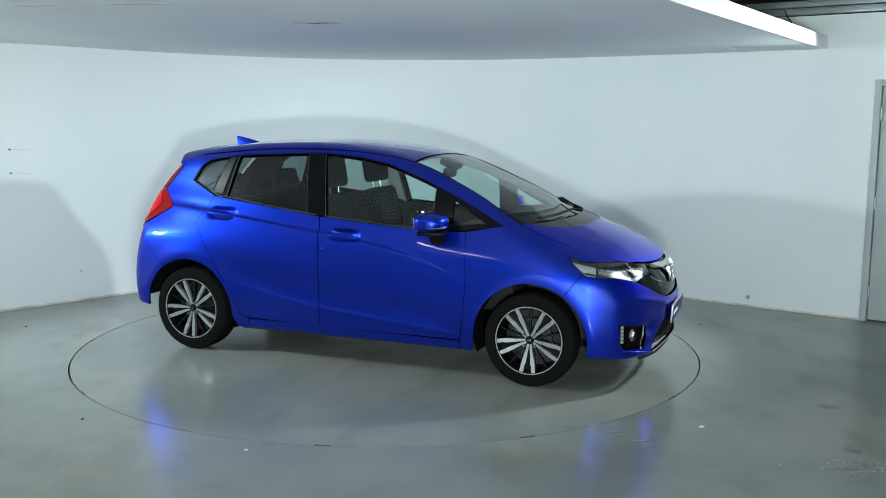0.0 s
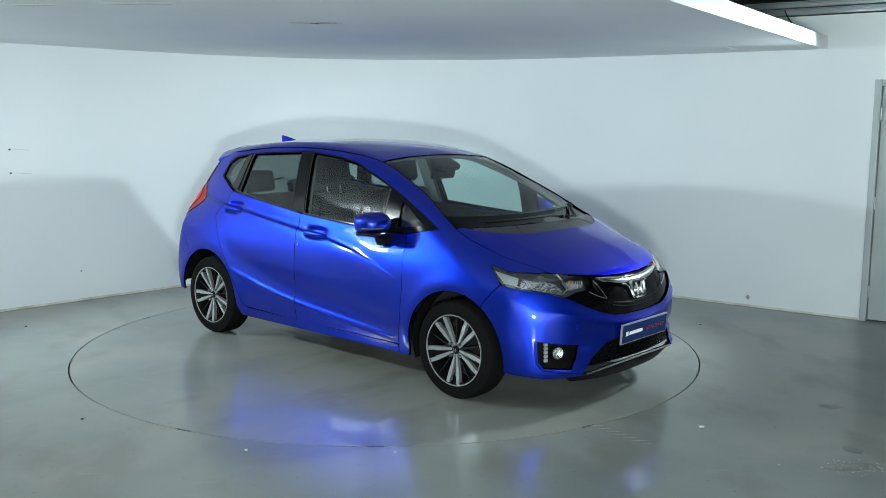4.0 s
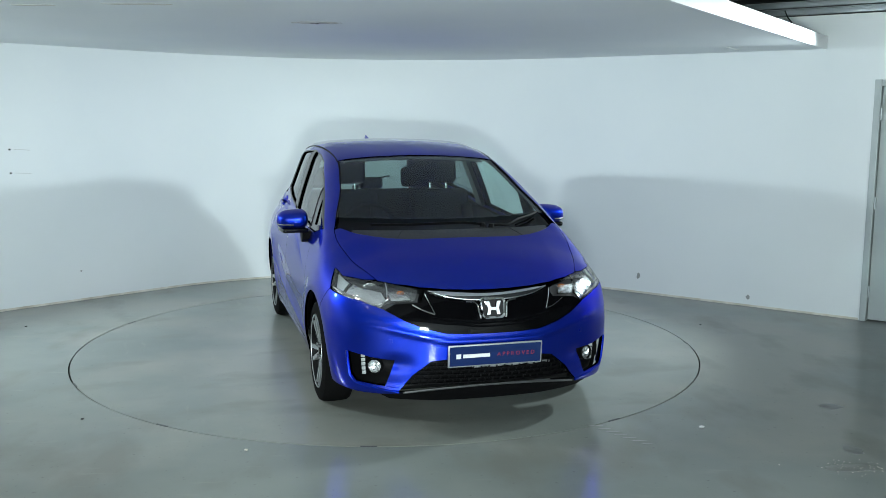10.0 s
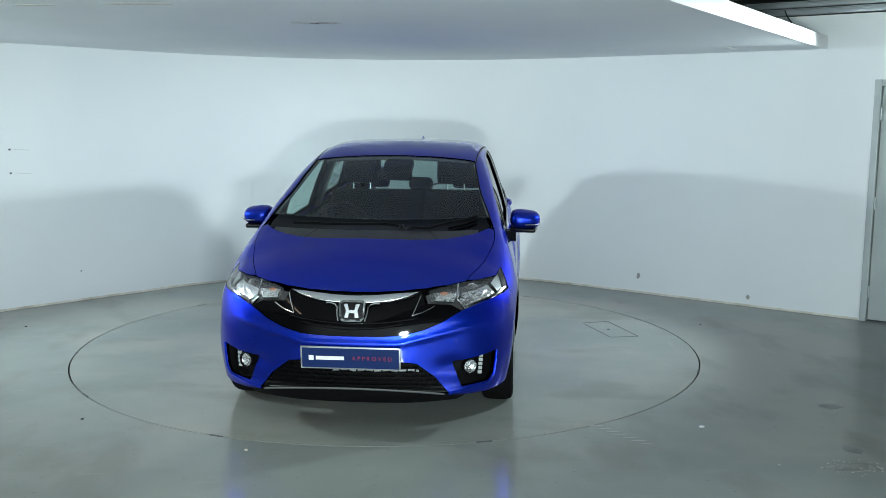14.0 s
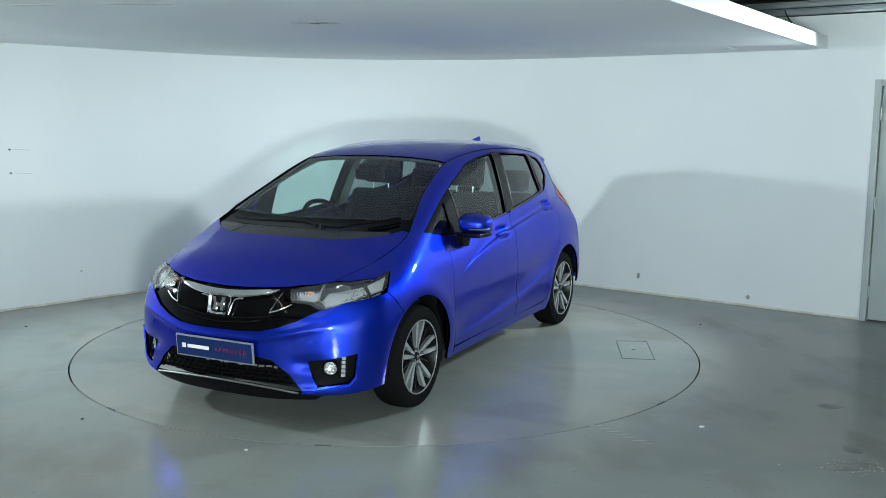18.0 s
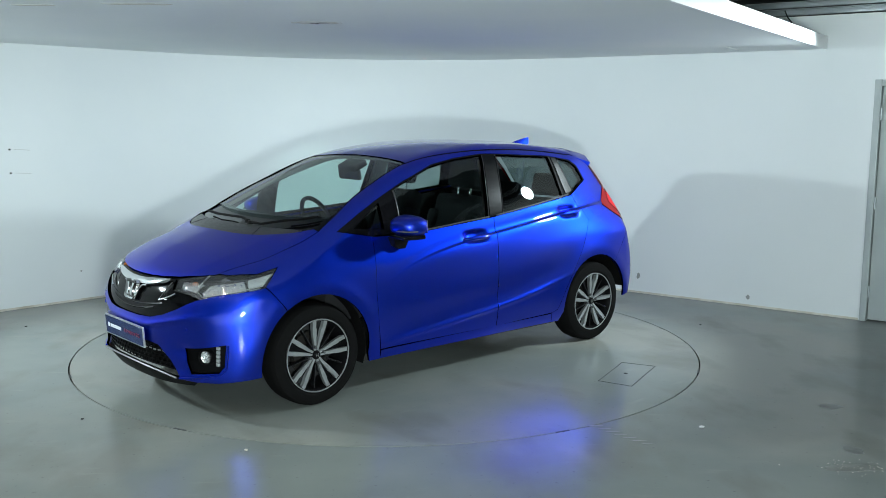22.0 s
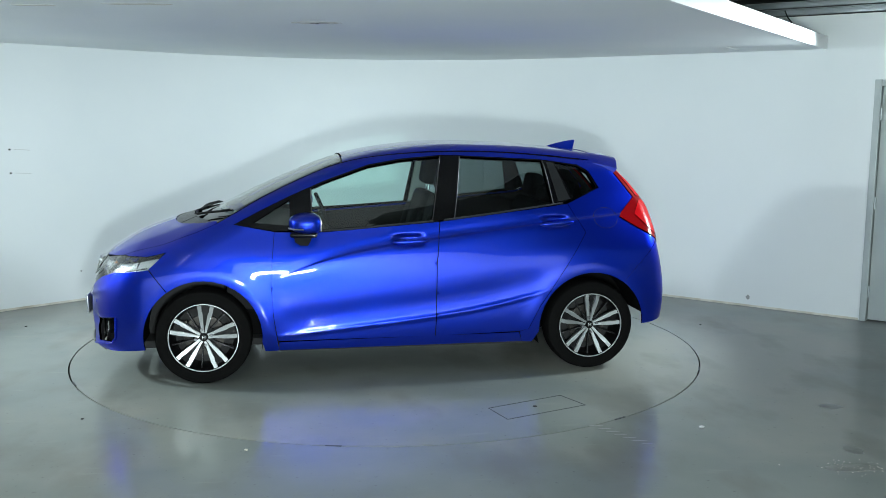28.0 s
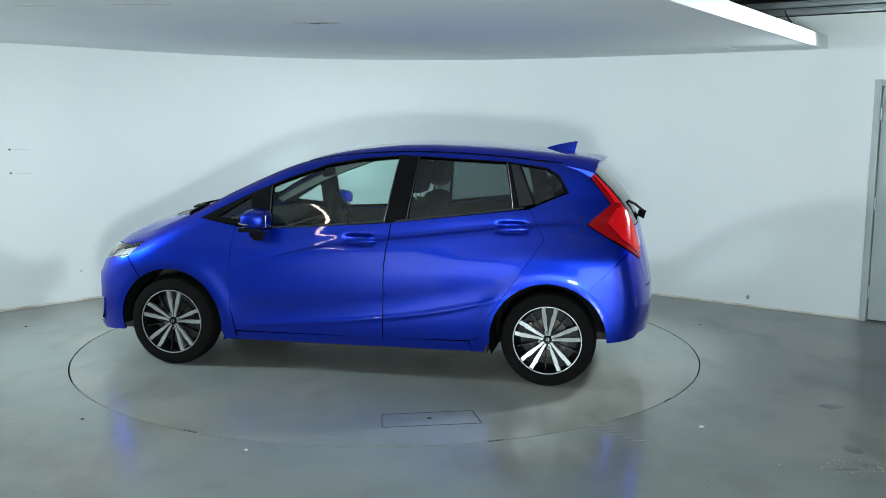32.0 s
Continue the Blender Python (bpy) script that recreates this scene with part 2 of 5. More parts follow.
for i in range(SEG):
    j = (i + 1) % SEG
    bm.faces.new((ring0[i], ring0[j], ring1[j], ring1[i]))
    bm.faces.new((ring1[i], ring1[j], ring2[j], ring2[i]))
bm.faces.new(ring0)
tagged(part("floor", bm, FLOOR, None), "glossy grey painted concrete floor with scuffs", "floor", kind="structure")

turntable = tagged(new("turntable"), "round grey painted turntable flush with the floor", "turntable")
bm = bmesh.new()
prof = [(0.0001, 0), (TABLE_R - 0.004, 0), (TABLE_R - 0.004, -0.05), (0.0001, -0.05)]
lathe(bm, prof, SEG, "Z", closed=False)
part("disc", bm, FLOOR, turntable)

# low ceiling slab with its fascia edge
bm = bmesh.new()
edge_a, edge_b = Vector((3.70, 1.05)), Vector((1.375, -2.11))
ed = (edge_b - edge_a).normalized()
corner = edge_a + ed * 8.0
slab = [tuple(edge_a)] + [along_right(s, 0.02) for s in (1.5, 0.8)] + [(CX + (x - CX) * 1.006, CY + (y - CY) * 1.006) for x, y in ARC] + [(ARC[-1][0] + DIR_L[0] * 6, ARC[-1][1] + DIR_L[1] * 6)] + [tuple(corner)]
prism(bm, slab, CEIL_Z, CEIL_Z + 0.10, "Z")
tagged(part("ceiling", bm, CEIL, None, angle=30), "low white painted ceiling with a stained crack", "ceiling", kind="structure")
bm = bmesh.new()
nrm = Vector((-ed.y, ed.x))
if nrm.x < 0:
    nrm = -nrm
mid = (edge_a + corner) / 2
box(bm, ((edge_a - corner).length, 0.02, 0.104), (mid.x + nrm.x * 0.012, mid.y + nrm.y * 0.012, CEIL_Z + 0.05), (0, 0, math.degrees(math.atan2(ed.y, ed.x))), 0.002)
tagged(part("ceiling_fascia", bm, FASCIA, None), "bright white fascia board along the ceiling edge", "trim", kind="structure")
bm = bmesh.new()
box(bm, (40, 40, 0.1), (0, -4, 4.2))
tagged(part("roof_deck", bm, ROOFDECK, None), "dark profiled roof deck high above", "ceiling", kind="structure")


# ---- the car: one smooth body surface ----
def curve(points):
    """A smooth natural spline through (x, y) points."""
    xs = np.array([p[0] for p in points], float)
    ys = np.array([p[1] for p in points], float)
    order = np.argsort(xs)
    xs, ys = xs[order], ys[order]
    h, n = np.diff(xs), len(xs)
    a = np.zeros((n, n))
    r = np.zeros(n)
    a[0, 0] = a[-1, -1] = 1
    for i in range(1, n - 1):
        a[i, i - 1], a[i, i], a[i, i + 1] = h[i - 1], 2 * (h[i - 1] + h[i]), h[i]
        r[i] = 6 * ((ys[i + 1] - ys[i]) / h[i] - (ys[i] - ys[i - 1]) / h[i - 1])
    bend = np.linalg.solve(a, r)

    def f(x):
        x = np.asarray(x, float)
        i = np.clip(np.searchsorted(xs, x) - 1, 0, len(h) - 1)
        u, v = xs[i + 1] - x, x - xs[i]
        inside_ = (bend[i] * u**3 + bend[i + 1] * v**3) / (6 * h[i]) + (ys[i] / h[i] - bend[i] * h[i] / 6) * u + (ys[i + 1] / h[i] - bend[i + 1] * h[i] / 6) * v
        low = ys[0] + (x - xs[0]) * ((ys[1] - ys[0]) / h[0] - bend[1] * h[0] / 6)
        high = ys[-1] + (x - xs[-1]) * ((ys[-1] - ys[-2]) / h[-1] + bend[-2] * h[-1] / 6)
        return np.where(x < xs[0], low, np.where(x > xs[-1], high, inside_))
    return f


def step(a, b, x):
    t = np.clip((x - a) / (b - a), 0, 1)
    return t * t * (3 - 2 * t)


HALF = curve([(-2.0, 0.74), (-1.7, 0.80), (-1.265, 0.842), (-0.8, 0.842), (0, 0.845), (0.8, 0.852), (1.265, 0.860), (1.6, 0.835), (1.85, 0.79), (2.1, 0.73)])
LEAN = curve([(0.05, -0.08), (0.2, -0.03), (0.35, -0.003), (0.6, 0.0), (0.8, -0.024), (0.95, -0.074), (1.1, -0.118), (1.43, -0.234), (1.6, -0.285)])
TOPLINE = curve([(2.15, 0.48), (2.05, 0.635), (1.98, 0.728), (1.90, 0.792), (1.75, 0.882), (1.55, 0.961), (1.35, 1.025), (1.25, 1.049), (1.15, 1.087), (0.95, 1.184), (0.75, 1.273), (0.55, 1.357),
                 (0.40, 1.408), (0.25, 1.446), (0.0, 1.487), (-0.3, 1.513), (-0.55, 1.513), (-0.9, 1.499), (-1.15, 1.476), (-1.45, 1.440), (-1.7, 1.395), (-2.1, 1.30)])
NOSE = curve([(0.05, 1.89), (0.12, 1.955), (0.2, 2.02), (0.3, 2.042), (0.4, 2.049), (0.5, 2.047), (0.6, 2.030), (0.68, 2.008), (0.76, 1.988), (0.9, 1.93), (1.1, 1.85)])
TAIL = curve([(0.05, -1.72), (0.15, -1.82), (0.28, -1.878), (0.45, -1.906), (0.6, -1.899), (0.75, -1.870), (0.85, -1.845), (1.0, -1.802), (1.1, -1.762), (1.35, -1.535), (1.5, -1.39)])
SHOULDER = curve([(1.3, 0.42), (0.86, 0.640), (0.54, 0.765), (0.15, 0.852), (-0.40, 0.922), (-0.96, 0.988), (-1.45, 1.032), (-1.9, 1.06)])
LOWLINE = curve([(0.85, 0.30), (0.22, 0.36), (-0.215, 0.407), (-0.60, 0.470), (-0.95, 0.555)])


CREASE = curve([(1.10, 0.61), (1.25, 0.565), (1.42, 0.515), (1.60, 0.498), (1.76, 0.462), (1.86, 0.42), (2.0, 0.35)])


def smax(a, b, k):
    h = np.maximum(k - np.abs(a - b), 0) / k
    return np.maximum(a, b) + h * h * k / 4


def side_half(x, z):
    w = HALF(x) + LEAN(z)
    w = w - 0.09 * np.clip((-0.55 - x) / 0.9, 0, 1.6) ** 1.5 * step(0.8, 1.2, z)
    s = z - SHOULDER(x)
    on = step(0.85, 0.15, x) * step(-1.75, -1.35, x)
    w = w + on * (0.0085 + 0.005 * step(0.1, -0.6, x)) * (np.exp(-(np.minimum(s, 0) / 0.10) ** 2) * step(0.008, -0.006, s)) - on * 0.004 * np.exp(-((s - 0.025) / 0.03) ** 2)
    low = z - LOWLINE(x)
    on2 = step(0.86, 0.6, x) * step(-1.15, -0.60, x)
    w = w + on2 * (0.007 * np.exp(-((low + 0.008) / 0.016) ** 2) - 0.012 * np.exp(-((low - 0.08) / 0.085) ** 2))
    for hx, hz in ((-0.035, 0.890), (-1.025, 0.993)):
        w = w - 0.030 * np.exp(-(((x - hx) / 0.090) ** 4 + ((z - hz) / 0.033) ** 4))
    # flared arches
    for hx in (1.265, -1.265):
        r = np.hypot(x - hx, z - 0.30)
        w = w + 0.008 * np.exp(-((r - 0.40) / 0.06) ** 2) * step(0.15, 0.45, z)
    return w


def body(x, y, z):
    y = np.abs(y)
    side = y - side_half(x, z)
    fold = 0.5 * (y - CREASE(x) + np.sqrt((y - CREASE(x)) ** 2 + 0.00012))
    top = z - (TOPLINE(x + 0.03 * y * y * step(0.2, 0.9, x)) - (0.081 + 0.090 * step(1.2, 1.55, x)) * y * y - 0.037 * y**4 - 0.085 * step(1.16, 1.32, x) * fold)
    cheek = 0.011 * np.exp(-(((y - 0.46) / 0.13) ** 2 + ((z - 0.44) / 0.10) ** 2)) - 0.007 * np.exp(-(((y - 0.66) / 0.12) ** 2 + ((z - 0.56) / 0.06) ** 2)) - 0.007 * np.exp(-(((z - 0.495 - 0.22 * np.maximum(y - 0.25, 0)) / 0.018) ** 2)) * step(0.75, 0.55, y)
    cheek = cheek + 0.018 * np.exp(-(((y - 0.53) / 0.07) ** 2 + ((z - 0.375) / 0.038) ** 2)) - 0.020 * np.exp(-(((y - 0.55) / 0.14) ** 2 + ((z - 0.225) / 0.030) ** 2))
    front = x + cheek - (NOSE(z) - 0.205 * y * y - 0.37 * y**4)
    rear = (TAIL(z) + 0.10 * y * y + 0.17 * y**4) - x
    f = smax(side, top, 0.126)
    f = smax(f, front, 0.09)
    return smax(f, rear, 0.08)


def solve(origin, way, far_d):
    """How far along each ray the body's skin lies, from outside inwards."""
    lo, hi = np.zeros(len(origin)), np.full(len(origin), far_d)
    for _ in range(36):
        m = (lo + hi) / 2
        p = origin + way * m[:, None]
        out = body(p[:, 0], p[:, 1], p[:, 2]) > 0
        hi, lo = np.where(out, m, hi), np.where(out, lo, m)
    return origin + way * lo[:, None]


def gradient(p):
    e, g = 2e-3, []
    for i in range(3):
        d = np.zeros(3)
        d[i] = e
        a, b = p + d, p - d
        g.append(body(a[:, 0], a[:, 1], a[:, 2]) - body(b[:, 0], b[:, 1], b[:, 2]))
    g = np.stack(g, -1)
    return g / np.linalg.norm(g, axis=1, keepdims=True)


LAMP_A = radians(50)


def lamp_uv(x, y, z):
    return (-abs(x) * math.sin(LAMP_A) + y * math.cos(LAMP_A), z)


def skin(proj, uv):
    """Points of the skin under flat coordinates: side (x, z), top (x, y), nose and stern (angle, z), lamp (p, z)."""
    uv = np.asarray(uv, float)
    a, b = uv[:, 0], uv[:, 1]
    zero, one = np.zeros(len(uv)), np.ones(len(uv))
    if proj == "side":
        return solve(np.stack([a, zero, b], -1), np.stack([zero, one, zero], -1), 1.2)
    if proj == "top":
        return solve(np.stack([a, b, zero + 0.3], -1), np.stack([zero, zero, one], -1), 1.5)
    if proj == "nose":
        return solve(np.stack([zero + 1.0, zero, b], -1), np.stack([np.cos(a), np.sin(a), zero], -1), 1.6)
    if proj == "stern":
        return solve(np.stack([zero - 1.0, zero, b], -1), np.stack([-np.cos(a), np.sin(a), zero], -1), 1.6)
    k = 1 if proj == "lamp" else -1
    ca, sa = math.cos(LAMP_A), math.sin(LAMP_A)
    return solve(np.stack([k * (1.05 * ca - a * sa), 1.05 * sa + a * ca, b], -1), np.stack([zero + k * ca, zero + sa, zero], -1), 1.2)


def nose_uv(y, z):
    x = NOSE(z) - 0.205 * y * y - 0.37 * y**4
    return (math.atan2(y, float(x) - 1.0), z)


def nose_xy(x, y, z):
    return (math.atan2(y, x - 1.0), z)


def stern_xy(x, y, z):
    return (math.atan2(y, -1.0 - x), z)


def inside(p, poly):
    n, hit = len(poly), False
    for i in range(n):
        (x0, y0), (x1, y1) = poly[i], poly[i - 1]
        if (y0 > p[1]) != (y1 > p[1]) and p[0] < (x1 - x0) * (p[1] - y0) / (y1 - y0) + x0:
            hit = not hit
    return hit


def shrink(poly, d):
    """The outline drawn in by d all round, for the gaps between panels."""
    area = sum(poly[i - 1][0] * poly[i][1] - poly[i][0] * poly[i - 1][1] for i in range(len(poly)))
    s, out = (1 if area > 0 else -1), []
    for i in range(len(poly)):
        a, b, c = (Vector(poly[(i + k) % len(poly)]) for k in (-1, 0, 1))
        n0, n1 = (b - a).normalized(), (c - b).normalized()
        n0, n1 = Vector((-n0.y, n0.x)) * s, Vector((-n1.y, n1.x)) * s
        m = n0 + n1
        m = m / max(m.dot(m) / 2, 0.35)
        out.append(tuple(b + m * d))
    return out


def flat_grid(poly, cell, holes=(), along=None):
    """Cuts a flat outline into a fine grid; returns its points and faces. along: a curve that the grid's rows follow."""
    if along is not None:
        fine = []
        for a, b in zip(poly, poly[1:] + poly[:1]):
            n = max(1, int(math.hypot(b[0] - a[0], b[1] - a[1]) / 0.03))
            fine += [(a[0] + (b[0] - a[0]) * i / n, a[1] + (b[1] - a[1]) * i / n) for i in range(n)]
        poly = [(x, z - float(along(x))) for x, z in fine]
    bm = bmesh.new()
    bm.faces.new([bm.verts.new((x, y, 0)) for x, y in poly])
    bm.normal_update()
    bmesh.ops.triangulate(bm, faces=bm.faces[:], ngon_method="EAR_CLIP")
    lo = [min(p[k] for p in poly) for k in (0, 1)]
    hi = [max(p[k] for p in poly) for k in (0, 1)]
    for k in (0, 1):
        n = max(1, int((hi[k] - lo[k]) / cell[k]))
        for i in range(1, n):
            co, no = [0, 0, 0], [0, 0, 0]
            co[k], no[k] = lo[k] + (hi[k] - lo[k]) * i / n, 1
            bmesh.ops.bisect_plane(bm, geom=bm.verts[:] + bm.edges[:] + bm.faces[:], plane_co=co, plane_no=no, dist=1e-6)
    if along is not None:
        for z in (-0.012, -0.008, -0.004, 0.0, 0.004, 0.008, 0.014):
            bmesh.ops.bisect_plane(bm, geom=bm.verts[:] + bm.edges[:] + bm.faces[:], plane_co=(0, z, 0), plane_no=(0, 1, 0), dist=1e-6)
    for hole in holes:
        for i in range(len(hole)):
            a, b = Vector((*hole[i - 1], 0)), Vector((*hole[i], 0))
            d = b - a
            bmesh.ops.bisect_plane(bm, geom=bm.verts[:] + bm.edges[:] + bm.faces[:], plane_co=a, plane_no=(-d.y, d.x, 0), dist=1e-6)
        gone = [f for f in bm.faces if inside(f.calc_center_median(), hole)]
        bmesh.ops.delete(bm, geom=gone, context="FACES")
    bm.normal_update()
    for f in bm.faces:
        if f.normal.z < 0:
            f.normal_flip()
    bm.verts.index_update()
    pts = np.array([v.co[:2] for v in bm.verts])
    if along is not None:
        pts[:, 1] += along(pts[:, 0])
    faces = [[v.index for v in f.verts] for f in bm.faces]
    rim = [(e.verts[0].index, e.verts[1].index) for e in bm.edges if len(e.link_faces) == 1]
    bm.free()
    return pts, faces, rim


def mirrored(pts):
    return list(pts) + [(-u, v) for u, v in list(pts)[::-1] if abs(u) > 1e-6]


def panel_mesh(name, proj, poly, mat, cell=(0.05, 0.05), holes=(), gap=0.002, thick=0.014, out=0.0, both=False, along=None, sheet=False):
    """A panel of the skin with thickness. both: the half outline and its mirror image as one sheet. sheet: a thin pane with one face."""
    if both:
        poly = mirrored(poly)
        holes = list(holes) + [[(-u, v) for u, v in h] for h in holes]
    if gap:
        poly = shrink(poly, gap)
    pts, faces, rim = flat_grid(poly, cell, holes, along)
    p = skin(proj, pts)
    n = gradient(p)
    p = p + n * out
    # orient outwards
    f0 = faces[0]
    fn = np.cross(p[f0[1]] - p[f0[0]], p[f0[2]] - p[f0[0]])
    if fn @ n[f0[0]] < 0:
        faces = [f[::-1] for f in faces]
    k = len(p)
    verts, normals, polys = list(p), list(n), list(faces)
    q = p - n * thick
    if sheet:
        rim = []
    else:
        verts += list(q)
        normals += list(-n)
        polys += [[i + k for i in f[::-1]] for f in faces]
    for a, b in rim:
        base = len(verts)
        verts += [p[a], p[b], q[b], q[a]]
        rn = np.cross(p[b] - p[a], n[a])
        rn = rn / (np.linalg.norm(rn) + 1e-12)
        normals += [rn] * 4
        polys.append([base, base + 1, base + 2, base + 3])
    verts, normals = np.array(verts), np.array(normals)
    flip = np.array([1, -1, 1])

    def make(sign):
        v, m, f = (verts, normals, polys) if sign > 0 else (verts * flip, normals * flip, [g[::-1] for g in polys])
        return v, m, f
    if both:
        return mesh_from(name, verts, polys, mat, normals)
    return [mesh_from(name, *make(s)[::2], mat, make(s)[1]) for s in (1, -1)]


car = tagged(new("hatchback_car"), "shiny metallic blue five-door hatchback parked on the turntable", "car")


def pair(name, proj, poly, mat, label="", parents=None, **k):
    """A left and a right panel, two parts."""
    got = []
    for i, me in enumerate(panel_mesh(name, proj, poly, mat, **k)):
        got.append(place(name, me, parents[i] if parents else car, label))
    return got


def arch(hx, a0, a1, n=14, r=0.364, hz=0.30):
    return [(hx + r * math.cos(radians(a0 + (a1 - a0) * i / n)), hz + r * math.sin(radians(a0 + (a1 - a0) * i / n))) for i in range(n + 1)]


BELT = [(0.82, 0.962), (0.506, 0.956), (0.22, 0.977), (-0.243, 1.012), (-0.663, 1.063), (-1.079, 1.113)]
DLO_TOP = [(-1.365, 1.215), (-1.30, 1.32), (-1.22, 1.366), (-0.95, 1.403), (-0.39, 1.43), (-0.267, 1.432), (0.0, 1.408), (0.214, 1.37), (0.504, 1.268), (0.719, 1.176), (0.895, 1.092)]
TIP = (1.07, 1.002)
RAIL_PLAN = [(1.10, 0.695), (1.02, 0.675), (0.92, 0.645), (0.82, 0.617), (0.65, 0.588), (0.41, 0.556), (0.2, 0.555), (0.0, 0.562), (-0.4, 0.568), (-0.8, 0.562), (-1.1, 0.548), (-1.36, 0.52)]
EDGE = curve(RAIL_PLAN)
RAIL = [(float(p[0]), float(p[2])) for p in skin("top", [(1.10 - 2.46 * i / 36, float(EDGE(1.10 - 2.46 * i / 36))) for i in range(37)])]
HOOD_PLAN = [(1.17, 0.715), (1.30, 0.717), (1.43, 0.694), (1.56, 0.662), (1.68, 0.620), (1.752, 0.590)]
HOOD_CURVE = curve(HOOD_PLAN)
HOOD_PLAN = [(1.17 + 0.582 * i / 15, float(HOOD_CURVE(1.17 + 0.582 * i / 15))) for i in range(16)]
LAMP_RIM = [tuple(map(float, p)) for p in skin("top", [(1.725, 0.640), (1.67, 0.692), (1.60, 0.740)])]
HOOD_LINE = [(float(p[0]), float(p[2])) for p in skin("top", HOOD_PLAN)]
F_LINE = [(0.82, 0.955), (0.839, 0.745), (0.845, 0.636), (0.832, 0.417), (0.806, 0.262)]
B_LINE = [(-0.205, 0.262), (-0.208, 0.344), (-0.214, 0.734), (-0.243, 1.007)]
R_LINE = [(-0.772, 0.277), (-0.832, 0.295), (-0.903, 0.445), (-1.068, 0.687), (-1.231, 0.925), (-1.125, 1.11)]

doors = {}
doors["front"] = pair("front_door", "side", F_LINE + B_LINE + [(0.22, 0.972), (0.506, 0.951)], PAINT, cell=(0.022, 0.014), gap=0.003, along=SHOULDER)
doors["rear"] = pair("rear_door", "side", B_LINE[::-1] + R_LINE + [(-1.079, 1.106), (-0.663, 1.057)], PAINT, cell=(0.022, 0.014), gap=0.003, along=SHOULDER)
pair("front_wing", "side", [(0.885, 0.20), (0.80, 0.20), (0.81, 0.262)] + F_LINE[::-1][1:] + [TIP, RAIL[0]] + HOOD_LINE + [(p[0], p[2]) for p in LAMP_RIM] + [(1.480, 0.834), (1.585, 0.737), (1.478, 0.600)] + arch(1.265, 54, 186), PAINT, cell=(0.04, 0.025), gap=0.0)
pair("rear_quarter", "side", R_LINE + [(-1.365, 1.21)] + DLO_TOP[1:3] + [(-1.36, 1.408), (-1.43, 1.375), (-1.565, 1.215), (-1.625, 1.142), (-1.485, 1.018), (-1.75, 0.864), (-1.482, 0.598)] + arch(-1.265, 126, -4) + [(-0.86, 0.205), (-0.79, 0.206)], PAINT, cell=(0.03, 0.02), gap=0.0, along=SHOULDER)
pair("side_sill", "side", [(0.80, 0.20), (0.80, 0.258), (-0.77, 0.273), (-0.79, 0.206)], PAINT, cell=(0.06, 0.02))
pair("roof_rail", "side", [TIP] + DLO_TOP[::-1][:-2] + RAIL[::-1], PAINT, cell=(0.04, 0.02), gap=0.0)

# side glass and black pillars
front_glass = [(0.575, 0.966), (0.22, 0.985), (-0.19, 1.014), (-0.262, 1.424), (0.0, 1.40), (0.214, 1.362), (0.504, 1.258), (0.582, 1.225)]
rear_glass = [(-0.35, 1.032), (-0.663, 1.07), (-1.015, 1.108), (-0.958, 1.396), (-0.392, 1.424)]
tail_glass = [(-1.16, 1.142), (-1.345, 1.215), (-1.29, 1.31), (-1.215, 1.357), (-1.055, 1.384)]
corner_glass = [(0.95, 1.012), (0.715, 0.992), (0.72, 1.155)]
DLO = [TIP] + BELT + DLO_TOP
pair("window_surround", "side", DLO, PILLAR, "black window surround and pillars", cell=(0.05, 0.04), holes=[front_glass, rear_glass, tail_glass, corner_glass], gap=0.001, thick=0.03, out=-0.002)
pair("pillar_film", "side", [(-0.205, 1.020), (-0.262, 1.418), (-0.384, 1.417), (-0.338, 1.036)], FILM, "matt black centre pillar film", cell=(0.03, 0.05), gap=0.004, thick=0.003, out=0.002)
pair("quarter_film", "side", [(-1.058, 1.122), (-1.148, 1.138), (-1.098, 1.26), (-1.044, 1.381), (-0.988, 1.387), (-1.012, 1.30), (-1.035, 1.21)], QUARTER, "dark satin rear pillar trim", cell=(0.02, 0.05), gap=0.002, thick=0.003, out=0.002)
pair("front_door_glass", "side", front_glass, GLASS, gap=-0.003, sheet=True, out=-0.012, parents=doors["front"])
pair("rear_door_glass", "side", rear_glass, PRIVACY, "dark privacy glass", gap=-0.003, sheet=True, out=-0.012, parents=doors["rear"])
pair("rear_side_glass", "side", tail_glass, PRIVACY, "dark privacy glass", gap=-0.003, sheet=True, out=-0.010)
pair("corner_glass", "side", corner_glass, GLASS, gap=-0.003, sheet=True, out=-0.010)

# bonnet, screen, roof


def edge_y(x, d=0.004):
    return float(EDGE(x)) - d


def cowl_x(y, x0):
    return x0 - 0.30 * y * y


def solo(name, proj, poly, mat, label="", parent=None, **k):
    a, b = panel_mesh(name, proj, poly, mat, **k)
    bpy.data.meshes.remove(b)
    return place(name, a, parent or car, label)


def across(pts):
    return list(pts) + [(x, -y) for x, y in list(pts)[::-1] if abs(y) > 1e-6]


steps = [i / 8 for i in range(9)]
screen_half = [(0.372, 0.0), (0.376, 0.3), (0.385, edge_y(0.385, 0.012))] + [(x, edge_y(x, 0.010)) for x in (0.5, 0.65, 0.82, 0.92, 1.0)] + [(cowl_x(y * 0.665, 1.20), y * 0.665) for y in steps[::-1]]
windscreen = solo("windscreen", "top", across(screen_half), GLASS, cell=(0.06, 0.08), gap=0, sheet=True, out=-0.004)
roof_half = [(0.364, 0.0), (0.368, 0.3), (0.377, edge_y(0.377))] + [(x, edge_y(x)) for x in (0.2, 0.0, -0.3, -0.6, -0.9, -1.15, -1.36)] + [(-1.42, 0.35), (-1.44, 0.0)]
